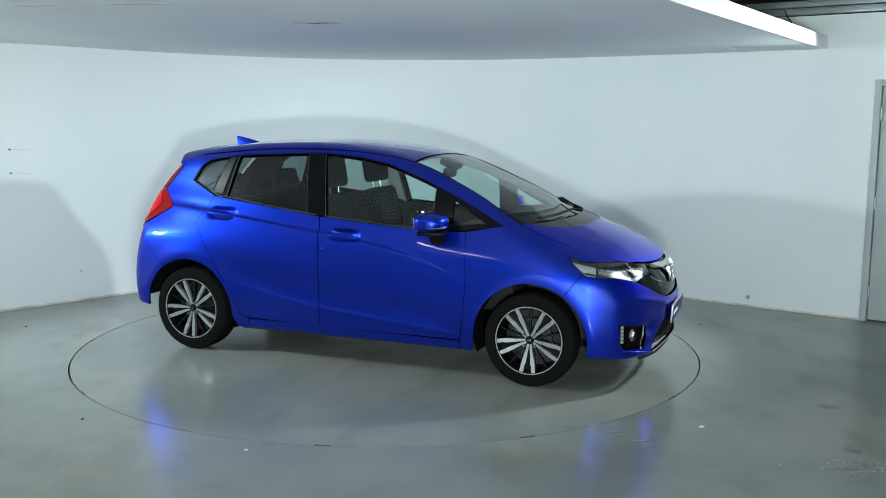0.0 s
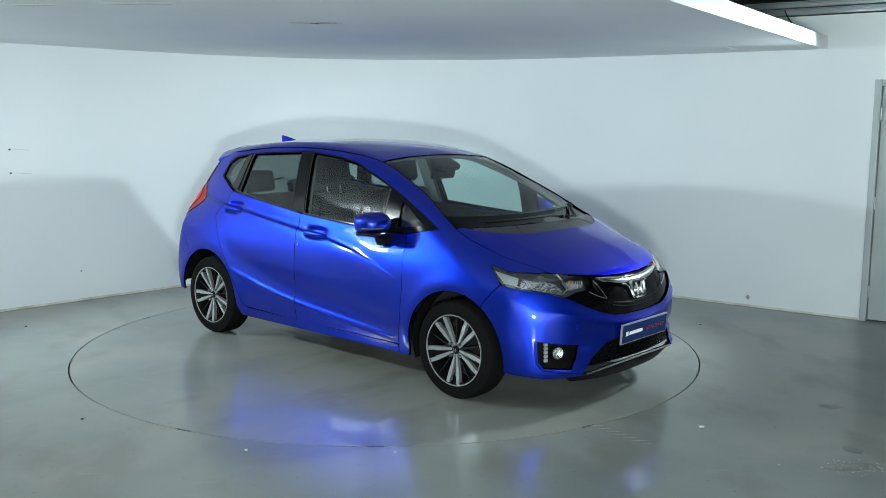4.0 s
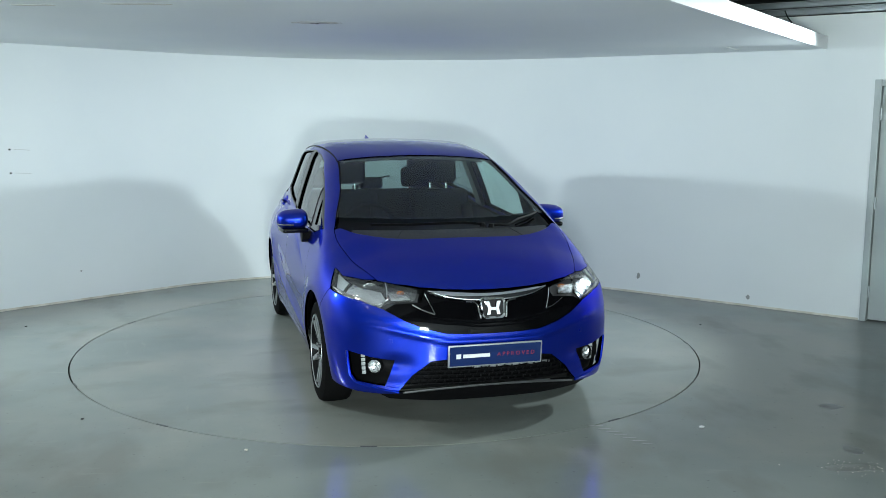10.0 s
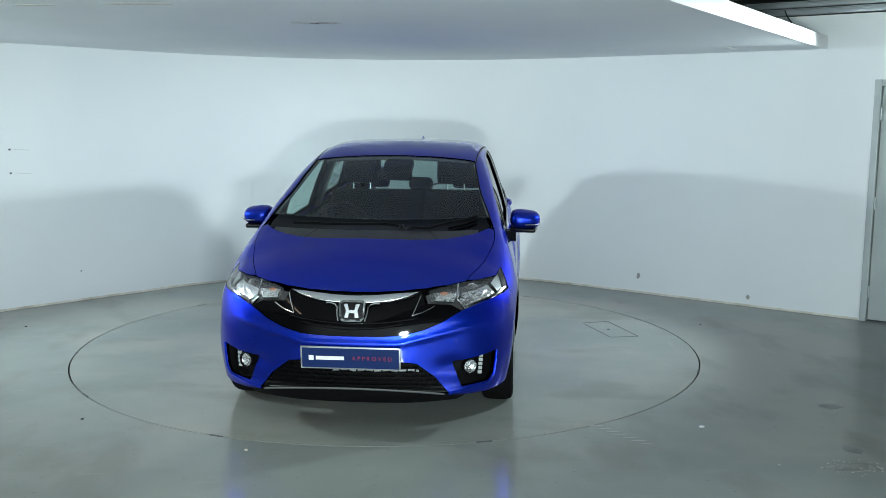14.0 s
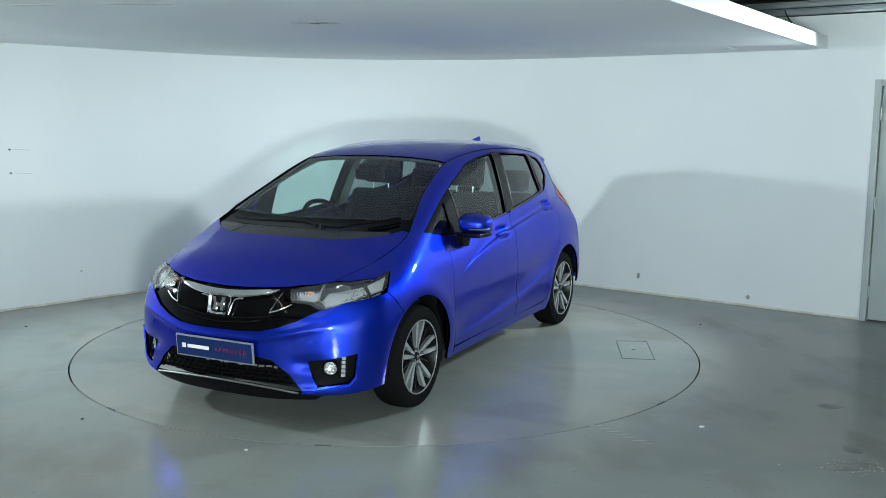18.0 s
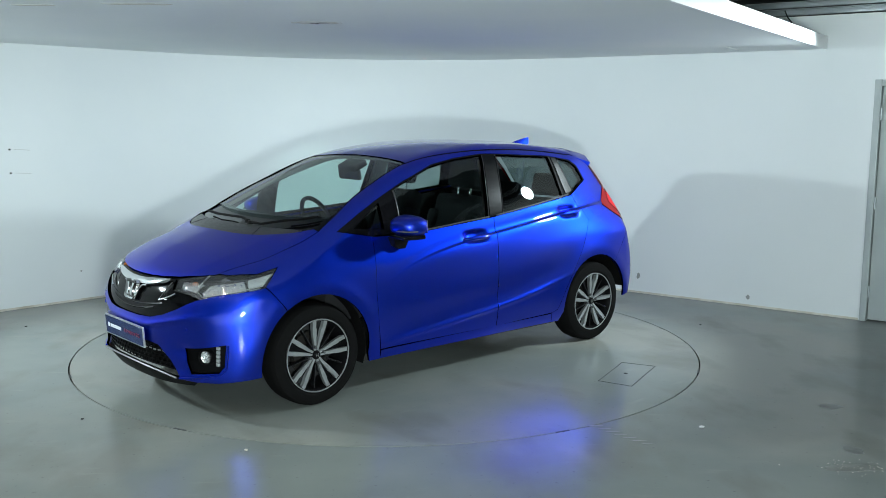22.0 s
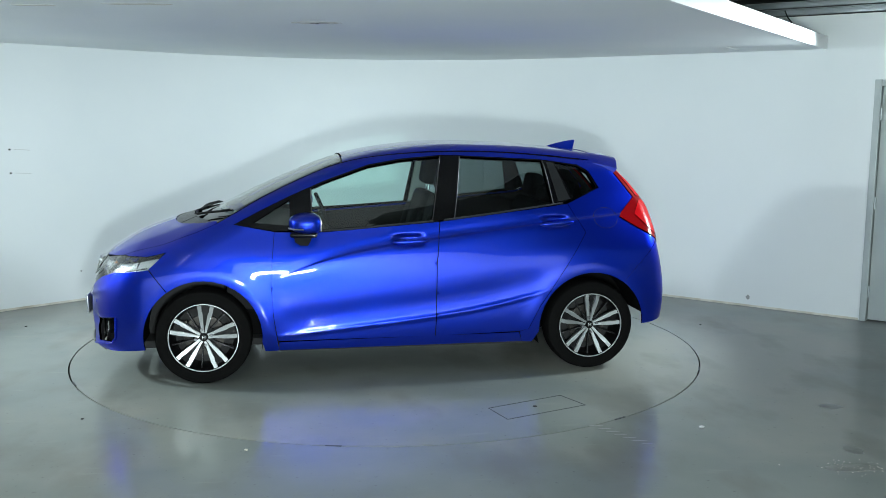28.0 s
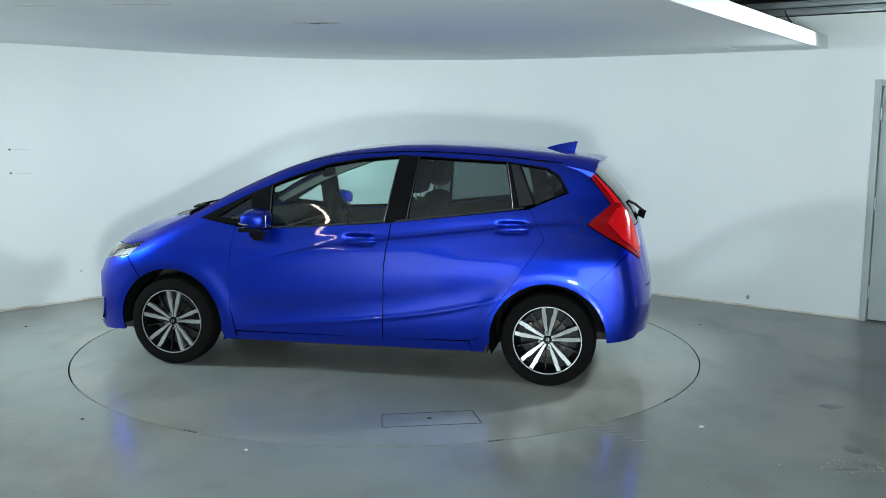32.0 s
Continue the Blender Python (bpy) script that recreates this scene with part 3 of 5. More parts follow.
roof = solo("roof", "top", across(roof_half), PAINT, cell=(0.08, 0.06), gap=0.002)
def hood_back(y):
    return 1.487 - 0.25 * y * y - 0.9 * y**4


hood_half = [(hood_back(y), y) for y in (0.0, 0.12, 0.24, 0.35, 0.44, 0.52, 0.59, 0.64, 0.68)] + [(x, y - 0.0015) for x, y in HOOD_PLAN] + [(1.945 - 0.32 * y * y - 0.6 * y**4, y) for y in (0.58, 0.5, 0.38, 0.25, 0.12, 0.0)]
solo("bonnet", "top", across(hood_half), PAINT, cell=(0.03, 0.017), gap=0.002)
bay_half = [(min(1.376 - 0.37 * (0.70 * y) ** 2, hood_back(0.70 * y) + 0.004), 0.70 * y) for y in steps] + [(cowl_x(y * 0.70, 1.165), y * 0.70) for y in steps[::-1]]
solo("wiper_bay", "top", across(bay_half), GRILLEBLACK, "black wiper bay under the windscreen", cell=(0.04, 0.06), gap=0.0, out=-0.018)
cowl_half = [(hood_back(0.62 * y) - 0.001, 0.62 * y) for y in steps] + [(1.367 - 0.37 * (0.62 * y) ** 2, 0.62 * y) for y in steps[::-1]]
solo("cowl_panel", "top", across(cowl_half), COWL, "dark grey plastic scuttle panel", cell=(0.03, 0.05), gap=0.001, out=-0.003)
for y in (-0.335, 0.335):
    bm = bmesh.new()
    q = skin("top", [(1.372 - 0.37 * y * y + (hood_back(y) - 1.372 + 0.37 * y * y) * k / 4, y * (1 + 0.05 * k)) for k in range(5)])
    tube(bm, [(v[0], v[1], v[2] - 0.003) for v in q], 0.002, 5)
    part("cowl_joint", bm, DARK, car)

# front bumper, grille, lamps
arch_b = [(x, z) for x, z in arch(1.265, 54, -12, 10)]
side_pts = skin("side", [(1.625, 0.726), (1.588, 0.733), (1.562, 0.701), (1.535, 0.667), (1.507, 0.632)] + arch_b)
lamp_low = [(0.476, 0.608), (0.53, 0.638), (0.578, 0.662), (0.69, 0.698)]
bump = [nose_uv(0.0, 0.535), nose_uv(0.16, 0.536), nose_uv(0.27, 0.542), nose_uv(0.38, 0.569)] + [nose_uv(y, z) for y, z in lamp_low]
bump += [nose_xy(*map(float, p)) for p in side_pts]
bump += [nose_uv(0.70, 0.205), nose_uv(0.6, 0.205), nose_uv(0.512, 0.213), nose_uv(0.44, 0.315), nose_uv(0.345, 0.390), nose_uv(0.27, 0.400), nose_uv(0.15, 0.402), nose_uv(0, 0.402)]
fog_hole = [nose_uv(0.535, 0.392), nose_uv(0.65, 0.408), nose_uv(0.755, 0.430), nose_uv(0.742, 0.305), nose_uv(0.715, 0.267), nose_uv(0.64, 0.259), nose_uv(0.575, 0.252), nose_uv(0.555, 0.31)]
me = panel_mesh("front_bumper", "nose", bump, PAINT, cell=(0.03, 0.015), holes=[fog_hole], gap=0.001, both=True)
bumper = place("front_bumper", me, car)
grille_poly = [nose_uv(0.0, 0.750), nose_uv(0.2, 0.753), nose_uv(0.37, 0.762), nose_uv(0.388, 0.704), nose_uv(0.525, 0.693), nose_uv(0.575, 0.663), nose_uv(0.53, 0.635), nose_uv(0.476, 0.604), nose_uv(0.38, 0.565), nose_uv(0.27, 0.538), nose_uv(0.16, 0.532), nose_uv(0.0, 0.531)]
place("upper_grille", panel_mesh("upper_grille", "nose", grille_poly, GRILLEBLACK, cell=(0.05, 0.03), gap=0, out=-0.012, both=True), car, "gloss black upper grille")


# ---- front end ----
under_grille = [nose_uv(0.0, 0.405), nose_uv(0.15, 0.405), nose_uv(0.27, 0.403), nose_uv(0.345, 0.391), nose_uv(0.44, 0.318), nose_uv(0.51, 0.222), nose_uv(0.3, 0.232), nose_uv(0.0, 0.240)]
place("lower_grille_back", panel_mesh("lower_grille_back", "nose", under_grille, BLACK, gap=-0.01, out=-0.06, both=True), car)
chin = [nose_uv(0.0, 0.250), nose_uv(0.25, 0.243), nose_uv(0.50, 0.215), nose_uv(0.60, 0.205), nose_uv(0.55, 0.172), nose_uv(0.3, 0.160), nose_uv(0.0, 0.160)]
place("chin_spoiler", panel_mesh("chin_spoiler", "nose", chin, BLACK, cell=(0.05, 0.02), gap=0.0, out=-0.004, both=True), car, "black plastic chin spoiler")


def nose_at(y, z, out=0.0):
    p = skin("nose", [nose_uv(abs(y), z)])
    n = gradient(p)
    q = p[0] + n[0] * out
    return (q[0], math.copysign(q[1], y) if y else 0.0, q[2])


lip = bmesh.new()
tube(lip, [nose_at(-0.48 + 0.04 * i, 0.252 - 0.030 * (abs(-0.48 + 0.04 * i) / 0.48) ** 2, 0.003) for i in range(25)], 0.006, 6)
part("lip_trim", lip, SATIN, car, "thin satin silver lip")
# honeycomb of the lower grille: bars and struts
for row in range(6):
    z = 0.262 + 0.024 * row
    w = 0.485 - 0.13 * max(0, (z - 0.25)) / 0.14
    bm = bmesh.new()
    n = 14
    tube(bm, [nose_at(-w + 2 * w * i / n, z, -0.022) for i in range(n + 1)], 0.0042, 5)
    part("grille_bar", bm, BLACK, car)
    k = int(w / 0.045)
    for i in range(-k, k + 1):
        y = (i + 0.5 * (row % 2)) * 0.045
        if abs(y) < w - 0.02 and row < 5:
            bm = bmesh.new()
            tube(bm, [nose_at(y, z, -0.024), nose_at(y + 0.006, z + 0.024, -0.024)], 0.0045, 5)
            part("grille_strut", bm, BLACK, car)
bm = bmesh.new()
tube(bm, [nose_at(-0.11 + 0.47 * i / 12, 0.338 + 0.004 * (i % 3), -0.042) for i in range(13)], 0.007, 8)
part("radiator_pipe", bm, ALLOY, car, "bright pipe behind the lower grille")
# chrome wing bar across the upper grille
bm = bmesh.new()
rings = []
for i in range(49):
    y = -0.355 + 0.71 * i / 48
    u = abs(y) / 0.355
    zc = 0.717 + 0.034 * u ** 2.0
    h = 0.036 * (1 - u ** 4) + 0.003
    rings.append([bm.verts.new(nose_at(y, zc + dz * h, o)) for dz, o in ((0.5, -0.008), (0.46, 0.007), (0.2, 0.012), (-0.30, 0.013), (-0.44, 0.010), (-0.5, -0.008))])
for a, b in zip(rings, rings[1:]):
    for j in range(5):
        bm.faces.new((a[j], a[j + 1], b[j + 1], b[j]))
part("chrome_wing", bm, CHROME, car, "chrome wing bar across the grille", angle=50)
for sgn in (1, -1):
    bm = bmesh.new()
    tube(bm, [nose_at(sgn * y, z, 0.004) for y, z in ((0.145, 0.700), (0.115, 0.698), (0.096, 0.692), (0.084, 0.680), (0.080, 0.660), (0.076, 0.635), (0.070, 0.612))], 0.005, 6)
    part("shield_line", bm, CHROME, car, "thin chrome line round the emblem")
    for w, pts in ((0.0042, ((0.435, 0.688), (0.405, 0.672), (0.365, 0.655), (0.318, 0.642))), (0.0022, ((0.372, 0.742), (0.352, 0.708), (0.335, 0.675), (0.318, 0.642)))):
        bm = bmesh.new()
        tube(bm, [nose_at(sgn * y, z, 0.001) for y, z in pts], w, 6)
        part("grille_accent", bm, CHROME, car, "thin chrome accent")
for z, w in ((0.572, 0.27), (0.600, 0.34)):
    bm = bmesh.new()
    tube(bm, [nose_at(-w + 2 * w * i / 20, z + 0.03 * (abs(-1 + i / 10)) ** 2, -0.013) for i in range(21)], 0.005, 6)
    part("grille_slat", bm, GLOSSBLACK, car)


def rounded(w, h, r, n=5, taper=0.0):
    pts = []
    for cx, cz, a0 in ((w / 2 - r, h / 2 - r, 0), (-w / 2 + r, h / 2 - r, 90), (-w / 2 + r, -h / 2 + r, 180), (w / 2 - r, -h / 2 + r, 270)):
        for i in range(n + 1):
            a = radians(a0 + 90 * i / n)
            x, z = cx + r * math.cos(a), cz + r * math.sin(a)
            pts.append((x * (1 + taper * z / h), z))
    return pts


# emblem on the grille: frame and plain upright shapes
bx, _, bz = nose_at(0, 0.662, 0.004)
badge_pose = pose(bx, 0, bz, 0, -14, 0)
bm = bmesh.new()
prism(bm, rounded(0.135, 0.112, 0.022, taper=0.12), -0.006, 0.006, "X")
badge = part("emblem", bm, GLOSSBLACK, car, m=badge_pose)
bm = bmesh.new()
o, i_ = rounded(0.142, 0.118, 0.026, taper=0.12), rounded(0.116, 0.092, 0.018, taper=0.12)
for k in range(len(o)):
    l = (k + 1) % len(o)
    q = [(-0.004, *o[k]), (-0.004, *o[l]), (0.014, *[c * 0.96 for c in o[l]]), (0.014, *[c * 0.96 for c in o[k]])]
    r_ = [(0.014, *[c * 0.96 for c in o[k]]), (0.014, *[c * 0.96 for c in o[l]]), (0.006, *i_[l]), (0.006, *i_[k])]
    for face in (q, r_):
        bm.faces.new([bm.verts.new(v) for v in face])
bmesh.ops.remove_doubles(bm, verts=bm.verts, dist=1e-5)
part("emblem_frame", bm, CHROME, badge, "chrome emblem frame")
for sgn in (1, -1):
    bm = bmesh.new()
    prism(bm, [(sgn * 0.044, 0.036), (sgn * 0.022, 0.036), (sgn * 0.014, 0.0), (sgn * 0.018, -0.036), (sgn * 0.038, -0.036), (sgn * 0.030, 0.0)], 0.004, 0.016, "X")
    part("emblem_bar", bm, CHROME, badge)
bm = bmesh.new()
box(bm, (0.008, 0.028, 0.016), (0.010, 0, -0.004))
part("emblem_block", bm, CHROME, badge)

# the show plate
plate_pose = pose(2.062, 0, 0.4235, 0, 4, 0)
bm = bmesh.new()
box(bm, (0.012, 0.532, 0.122), (0, 0, 0), bevel=0.004)
plate = part("show_plate", bm, PLATEEDGE, car, "navy blue show plate in a silver frame", m=plate_pose)
bm = bmesh.new()
box(bm, (0.004, 0.514, 0.106), (0.006, 0, 0))
part("plate_face", bm, PLATE, plate)
bm = bmesh.new()
box(bm, (0.0015, 0.026, 0.026), (0.0085, -0.208, 0.0), bevel=0.0)
part("plate_mark", bm, WHITEINK, plate, "white maker mark")
bm = bmesh.new()
box(bm, (0.0015, 0.150, 0.020), (0.0085, -0.108, 0.0))
part("maker_bar", bm, WHITEINK, plate, "white bar in place of the maker's name")
font = bpy.data.curves.new("plate_word", "FONT")
font.body, font.size, font.extrude, font.align_x, font.align_y, font.space_character = "APPROVED", 0.031, 0.0006, "CENTER", "CENTER", 1.55
holder = bpy.data.objects.new("plate_word", font)
scene.collection.objects.link(holder)
bpy.context.view_layer.update()
word = bpy.data.meshes.new_from_object(holder)
bpy.data.objects.remove(holder)
word.materials.append(REDINK)
place("plate_word", word, plate, "red lettering", Matrix.Translation((0.009, 0.115, 0)) @ Matrix(((0, 0, 1, 0), (1, 0, 0, 0), (0, 1, 0, 0), (0, 0, 0, 1))))

# head lamps
lamp_top = [tuple(map(float, p)) for p in skin("top", [(1.755, 0.594), (1.808, 0.524), (1.866, 0.436), (1.897, 0.386)])]
LAMP = [lamp_uv(*p) for p in ((1.484, 0.766, 0.834), *LAMP_RIM[::-1], *lamp_top, (1.920, 0.392, 0.706), (1.885, 0.520, 0.696), (1.858, 0.572, 0.666), (1.78, 0.655, 0.686), (1.70, 0.735, 0.708), (1.625, 0.785, 0.728), (1.590, 0.80, 0.738))]


def to_lamp(p, sgn):
    return (p[0], p[1] * sgn, p[2])


lamps = pair("headlamp", "lamp", LAMP, LENS, "clear headlamp lens", cell=(0.04, 0.03), gap=0.002, thick=0.004)
pair("lamp_housing", "lamp", LAMP, material("lamp_housing_grey", (0.10, 0.103, 0.107), 0.25, 0.5), parents=lamps, cell=(0.05, 0.04), gap=-0.004, thick=0.004, out=-0.05)
MAIN = [lamp_uv(*p) for p in ((1.66, 0.70, 0.795), (1.74, 0.61, 0.778), (1.79, 0.545, 0.765), (1.832, 0.52, 0.72), (1.832, 0.545, 0.672), (1.76, 0.655, 0.698), (1.66, 0.75, 0.72))]
SIDEL = [lamp_uv(*p) for p in ((1.505, 0.765, 0.822), (1.59, 0.745, 0.806), (1.645, 0.71, 0.792), (1.648, 0.75, 0.725), (1.60, 0.785, 0.732))]
TURN = [lamp_uv(*p) for p in ((1.81, 0.525, 0.762), (1.875, 0.415, 0.748), (1.89, 0.395, 0.722), (1.852, 0.50, 0.712))]
pair("main_reflector", "lamp", MAIN, REFLECTOR, parents=lamps, cell=(0.03, 0.03), gap=0.002, thick=0.012, out=-0.040)
pair("side_reflector", "lamp", SIDEL, SMOOTHREF, parents=lamps, cell=(0.03, 0.03), gap=0.003, thick=0.012, out=-0.03)
pair("turn_reflector", "lamp", TURN, REFLECTOR, parents=lamps, cell=(0.03, 0.02), gap=0.003, thick=0.012, out=-0.03)
for i, sgn in enumerate((1, -1)):
    # the ribbed bowl of the main beam, with its bulb cap
    axis = Vector((0.93, 0.34 * sgn, 0.05)).normalized().to_track_quat("Z", "Y").to_matrix().to_4x4()
    bm = bmesh.new()
    lathe(bm, [(0.012, -0.045), (0.035, -0.034), (0.052, -0.016), (0.062, 0.004), (0.066, 0.004)], 40, "Z", closed=False)
    for v in bm.verts:
        v.co *= 0.66
    part("main_bowl", bm, REFLECTOR, lamps[i], "bright main beam reflector", m=Matrix.Translation((1.722, 0.612 * sgn, 0.733)) @ axis)
    bm = bmesh.new()
    cone(bm, 0.009, 0.006, 0.036, Matrix.Identity(4), 16)
    part("bulb_cap", bm, CHROME, lamps[i], m=Matrix.Translation((1.722, 0.612 * sgn, 0.733)) @ axis)
    bm = bmesh.new()
    bmesh.ops.create_uvsphere(bm, u_segments=16, v_segments=10, radius=0.013, matrix=Matrix.Diagonal((1.2, 1.6, 0.9, 1)))
    part("turn_bulb", bm, AMBER, lamps[i], "amber turn bulb", m=Matrix.Translation((1.838, 0.470 * sgn, 0.736)))
    for k in range(9):
        rib = bmesh.new()
        y = 0.408 + 0.0145 * k
        q = skin("lamp", [lamp_uv(1.885 - 0.34 * (y - 0.40), y, z) for z in (0.718, 0.732, 0.745)])
        tube(rib, [(v[0] - 0.018, (v[1] - 0.007) * sgn, v[2]) for v in q], 0.0032, 6)
        part("lens_rib", rib, REFLECTOR, lamps[i])
    bm = bmesh.new()
    low = skin("lamp", [lamp_uv(*p) for p in ((1.60, 0.79, 0.738), (1.704, 0.735, 0.716), (1.764, 0.69, 0.703), (1.855, 0.582, 0.676), (1.872, 0.548, 0.708), (1.835, 0.55, 0.755), (1.805, 0.56, 0.785))])
    tube(bm, [(q[0] - 0.012, (q[1] - 0.010) * sgn, q[2] + 0.002) for q in low], 0.006, 6)
    part("chrome_bezel", bm, CHROME, lamps[i])

# fog lamps and running lights in black pockets
pockets = pair("fog_pocket", "nose", fog_hole, BLACK, "black fog lamp pocket", cell=(0.04, 0.03), gap=-0.045, thick=0.004, out=-0.060)
for i, sgn in enumerate((1, -1)):
    fx, fy, fz = nose_at(0.640, 0.345, -0.045)
    turn = Vector((0.9, 0.42 * sgn, 0.05)).normalized().to_track_quat("Z", "Y").to_matrix().to_4x4()
    m = Matrix.Translation((fx, fy * sgn, fz)) @ turn
    bm = bmesh.new()
    lathe(bm, [(0.034, -0.02), (0.045, -0.02), (0.045, 0.012), (0.040, 0.016), (0.036, 0.012)], 32, "Z")
    fog = part("fog_ring", bm, BLACK, pockets[i], m=m)
    bm = bmesh.new()
    lathe(bm, [(0.002, -0.012), (0.02, -0.009), (0.036, 0.004)], 32, "Z", closed=False)
    part("fog_reflector", bm, REFLECTOR, pockets[i], m=m)
    bm = bmesh.new()
    lathe(bm, [(0.001, 0.016), (0.02, 0.014), (0.037, 0.008)], 32, "Z", closed=False)
    part("fog_lens", bm, LENS, pockets[i], m=m)
    bm = bmesh.new()
    a, b = Vector(nose_at(0.706, 0.408, -0.050)), Vector(nose_at(0.698, 0.290, -0.050))
    for k in range(5):
        c = a.lerp(b, (k + 0.5) / 5)
        box(bm, (0.014, 0.022, 0.0185), (c.x, c.y * sgn, c.z), (0, 0, 14 * sgn), 0.003)
    part("running_light", bm, WHITELENS, pockets[i], "white daytime running light")
    # raised blue rim round the pocket's foot and outer side
    bm = bmesh.new()
    tube(bm, [nose_at(sgn * y, z, 0.002) for y, z in ((0.762, 0.428), (0.757, 0.36), (0.748, 0.295), (0.720, 0.258), (0.65, 0.244), (0.57, 0.232), (0.50, 0.222))], 0.007, 8)
    part("pocket_rim", bm, PAINT, bumper)
    bm = bmesh.new()
    cone(bm, 0.012, 0.011, 0.006, Matrix.Identity(4), 20)
    sx, sy, sz = nose_at(0.55, 0.50, 0.001)
    part("parking_sensor", bm, PAINT, bumper, m=Matrix.Translation((sx, sy * sgn, sz)) @ turn)

def curve_through(pts, n=5):
    """Extra points along a broken line, so that it follows the skin."""
    out = [pts[0]]
    for (a, b), (c, d) in zip(pts, pts[1:]):
        out += [(a + (c - a) * k / n, b + (d - b) * k / n) for k in range(1, n + 1)]
    return out


# ---- mirrors and handles ----
for i, sgn in enumerate((1, -1)):
    bm = bmesh.new()
    bmesh.ops.create_uvsphere(bm, u_segments=32, v_segments=20, radius=1)
    for v in bm.verts:
        x, y, z = v.co
        x = math.copysign(abs(x) ** 0.8, x)
        y = math.copysign(abs(y) ** 0.62, y)
        z = math.copysign(abs(z) ** 0.66, z)
        taper = 1 - 0.16 * (y + 1) / 2
        v.co = (0.108 * x * taper - 0.020 * (y + 1) * 0.5, 0.098 * y, 0.070 * z * taper * (1 - 0.22 * max(x, 0)) + 0.008 * (1 - y) * 0.5)
    for v in bm.verts:
        v.co.y *= sgn
    mirror = part("door_mirror", bm, PAINT, doors["front"][i], "blue door mirror", m=pose(0.635, 0.895 * sgn, 1.014), angle=80)
    bm = bmesh.new()
    box(bm, (0.165, 0.165, 0.030), (0.632, 0.888 * sgn, 0.953), (0, 0, -6 * sgn), 0.014, 3)
    part("mirror_base", bm, GLOSSBLACK, doors["front"][i], "black mirror underside")
    bm = bmesh.new()
    prism(bm, [(0.70, 0.945), (0.575, 0.945), (0.595, 0.900), (0.610, 0.872), (0.66, 0.874), (0.69, 0.895)], 0.76 * sgn, 0.838 * sgn)
    part("mirror_stalk", bm, BLACK, doors["front"][i])
    bm = bmesh.new()
    tube(bm, [(0.630 + 0.098 * math.cos(a), (0.905 + 0.088 * math.sin(a)) * sgn, 0.992) for a in [radians(-5 + 9 * k) for k in range(11)]], 0.0045, 6)
    part("indicator_strip", bm, SATIN, doors["front"][i], "slim clear mirror indicator")
    bm = bmesh.new()
    box(bm, (0.004, 0.125, 0.078), (0.536, 0.893 * sgn, 1.012), (0, 0, 4 * sgn), 0.001)
    part("mirror_glass", bm, CHROME, doors["front"][i], "mirror glass")
    for hx, hz, key, rise in ((-0.045, 0.882, "front", 0.05), (-1.03, 0.985, "rear", 0.08)):
        p = skin("side", [(hx + 0.10, hz - 0.012), (hx + 0.06, hz), (hx, hz + 0.002), (hx - 0.06, hz + 0.004), (hx - 0.10, hz)])
        base = float(max(p[0][1], p[4][1]))
        bm = bmesh.new()
        rings = []
        n = 18
        for k in range(n + 1):
            u = -1 + 2 * k / n
            w = 0.016 * math.sqrt(max(0.06, 1 - u ** 4))
            yy = p[0][1] + (p[4][1] - p[0][1]) * k / n + 0.020 * (1 - u ** 4) - 0.004
            cx, cz = hx - 0.118 * u * 1.0, hz - 0.006 * 0 + rise * (-(-u)) * 0.10
            rings.append([bm.verts.new((cx, (yy + 0.010 * math.cos(b)) * sgn, cz + w * math.sin(b))) for b in [2 * math.pi * j / 10 for j in range(10)]])
        for a, b in zip(rings, rings[1:]):
            for j in range(10):
                bm.faces.new((a[j], a[(j + 1) % 10], b[(j + 1) % 10], b[j]))
        bm.faces.new(rings[0])
        bm.faces.new(rings[-1])
        part("door_handle", bm, PAINT, doors[key][i])
    # belt line strip and shark fin neighbours
    bm = bmesh.new()
    q = skin("side", [(0.56, 0.957), (0.4, 0.963), (0.22, 0.977), (0.0, 0.995), (-0.20, 1.010)])
    tube(bm, [(v[0], (v[1] + 0.001) * sgn, v[2]) for v in q], 0.006, 6)
    part("belt_strip", bm, DARKSATIN, doors["front"][i], "dark satin belt strip")
    bm = bmesh.new()
    q = skin("side", [(-0.27, 1.016), (-0.45, 1.037), (-0.663, 1.063), (-0.88, 1.090), (-1.09, 1.116)])
    tube(bm, [(v[0], (v[1] + 0.001) * sgn, v[2]) for v in q], 0.006, 6)
    part("belt_strip", bm, DARKSATIN, doors["rear"][i], "dark satin belt strip")
    # seals on the upright window edges and the film on the pillars
    for key, w, pts in (("rear", 0.0035, ((-1.022, 1.112), (-1.010, 1.18), (-0.994, 1.27), (-0.975, 1.36), (-0.965, 1.394))), ("rear", 0.003, ((-0.342, 1.030), (-0.362, 1.16), (-0.384, 1.33), (-0.396, 1.424))), ("front", 0.003, ((-0.196, 1.014), (-0.218, 1.14), (-0.246, 1.32), (-0.264, 1.42))), ("front", 0.004, ((0.578, 0.966), (0.581, 1.06), (0.584, 1.15), (0.585, 1.222)))):
        bm = bmesh.new()
        q = skin("side", curve_through(pts))
        tube(bm, [(v[0], (v[1] - 0.001) * sgn, v[2]) for v in q], w, 6)
        part("window_seal", bm, DARKSATIN, doors[key][i], "thin satin window seal")
    # black ditch moulding along the roof
    bm = bmesh.new()
    q = skin("top", [(0.38 - 1.62 * k / 40, edge_y(0.38 - 1.62 * k / 40, 0.0)) for k in range(41)])
    tube(bm, [(v[0], v[1] * sgn, v[2] - 0.001) for v in q], 0.0045, 6)
    part("roof_moulding", bm, BLACK, car)
    bm = bmesh.new()
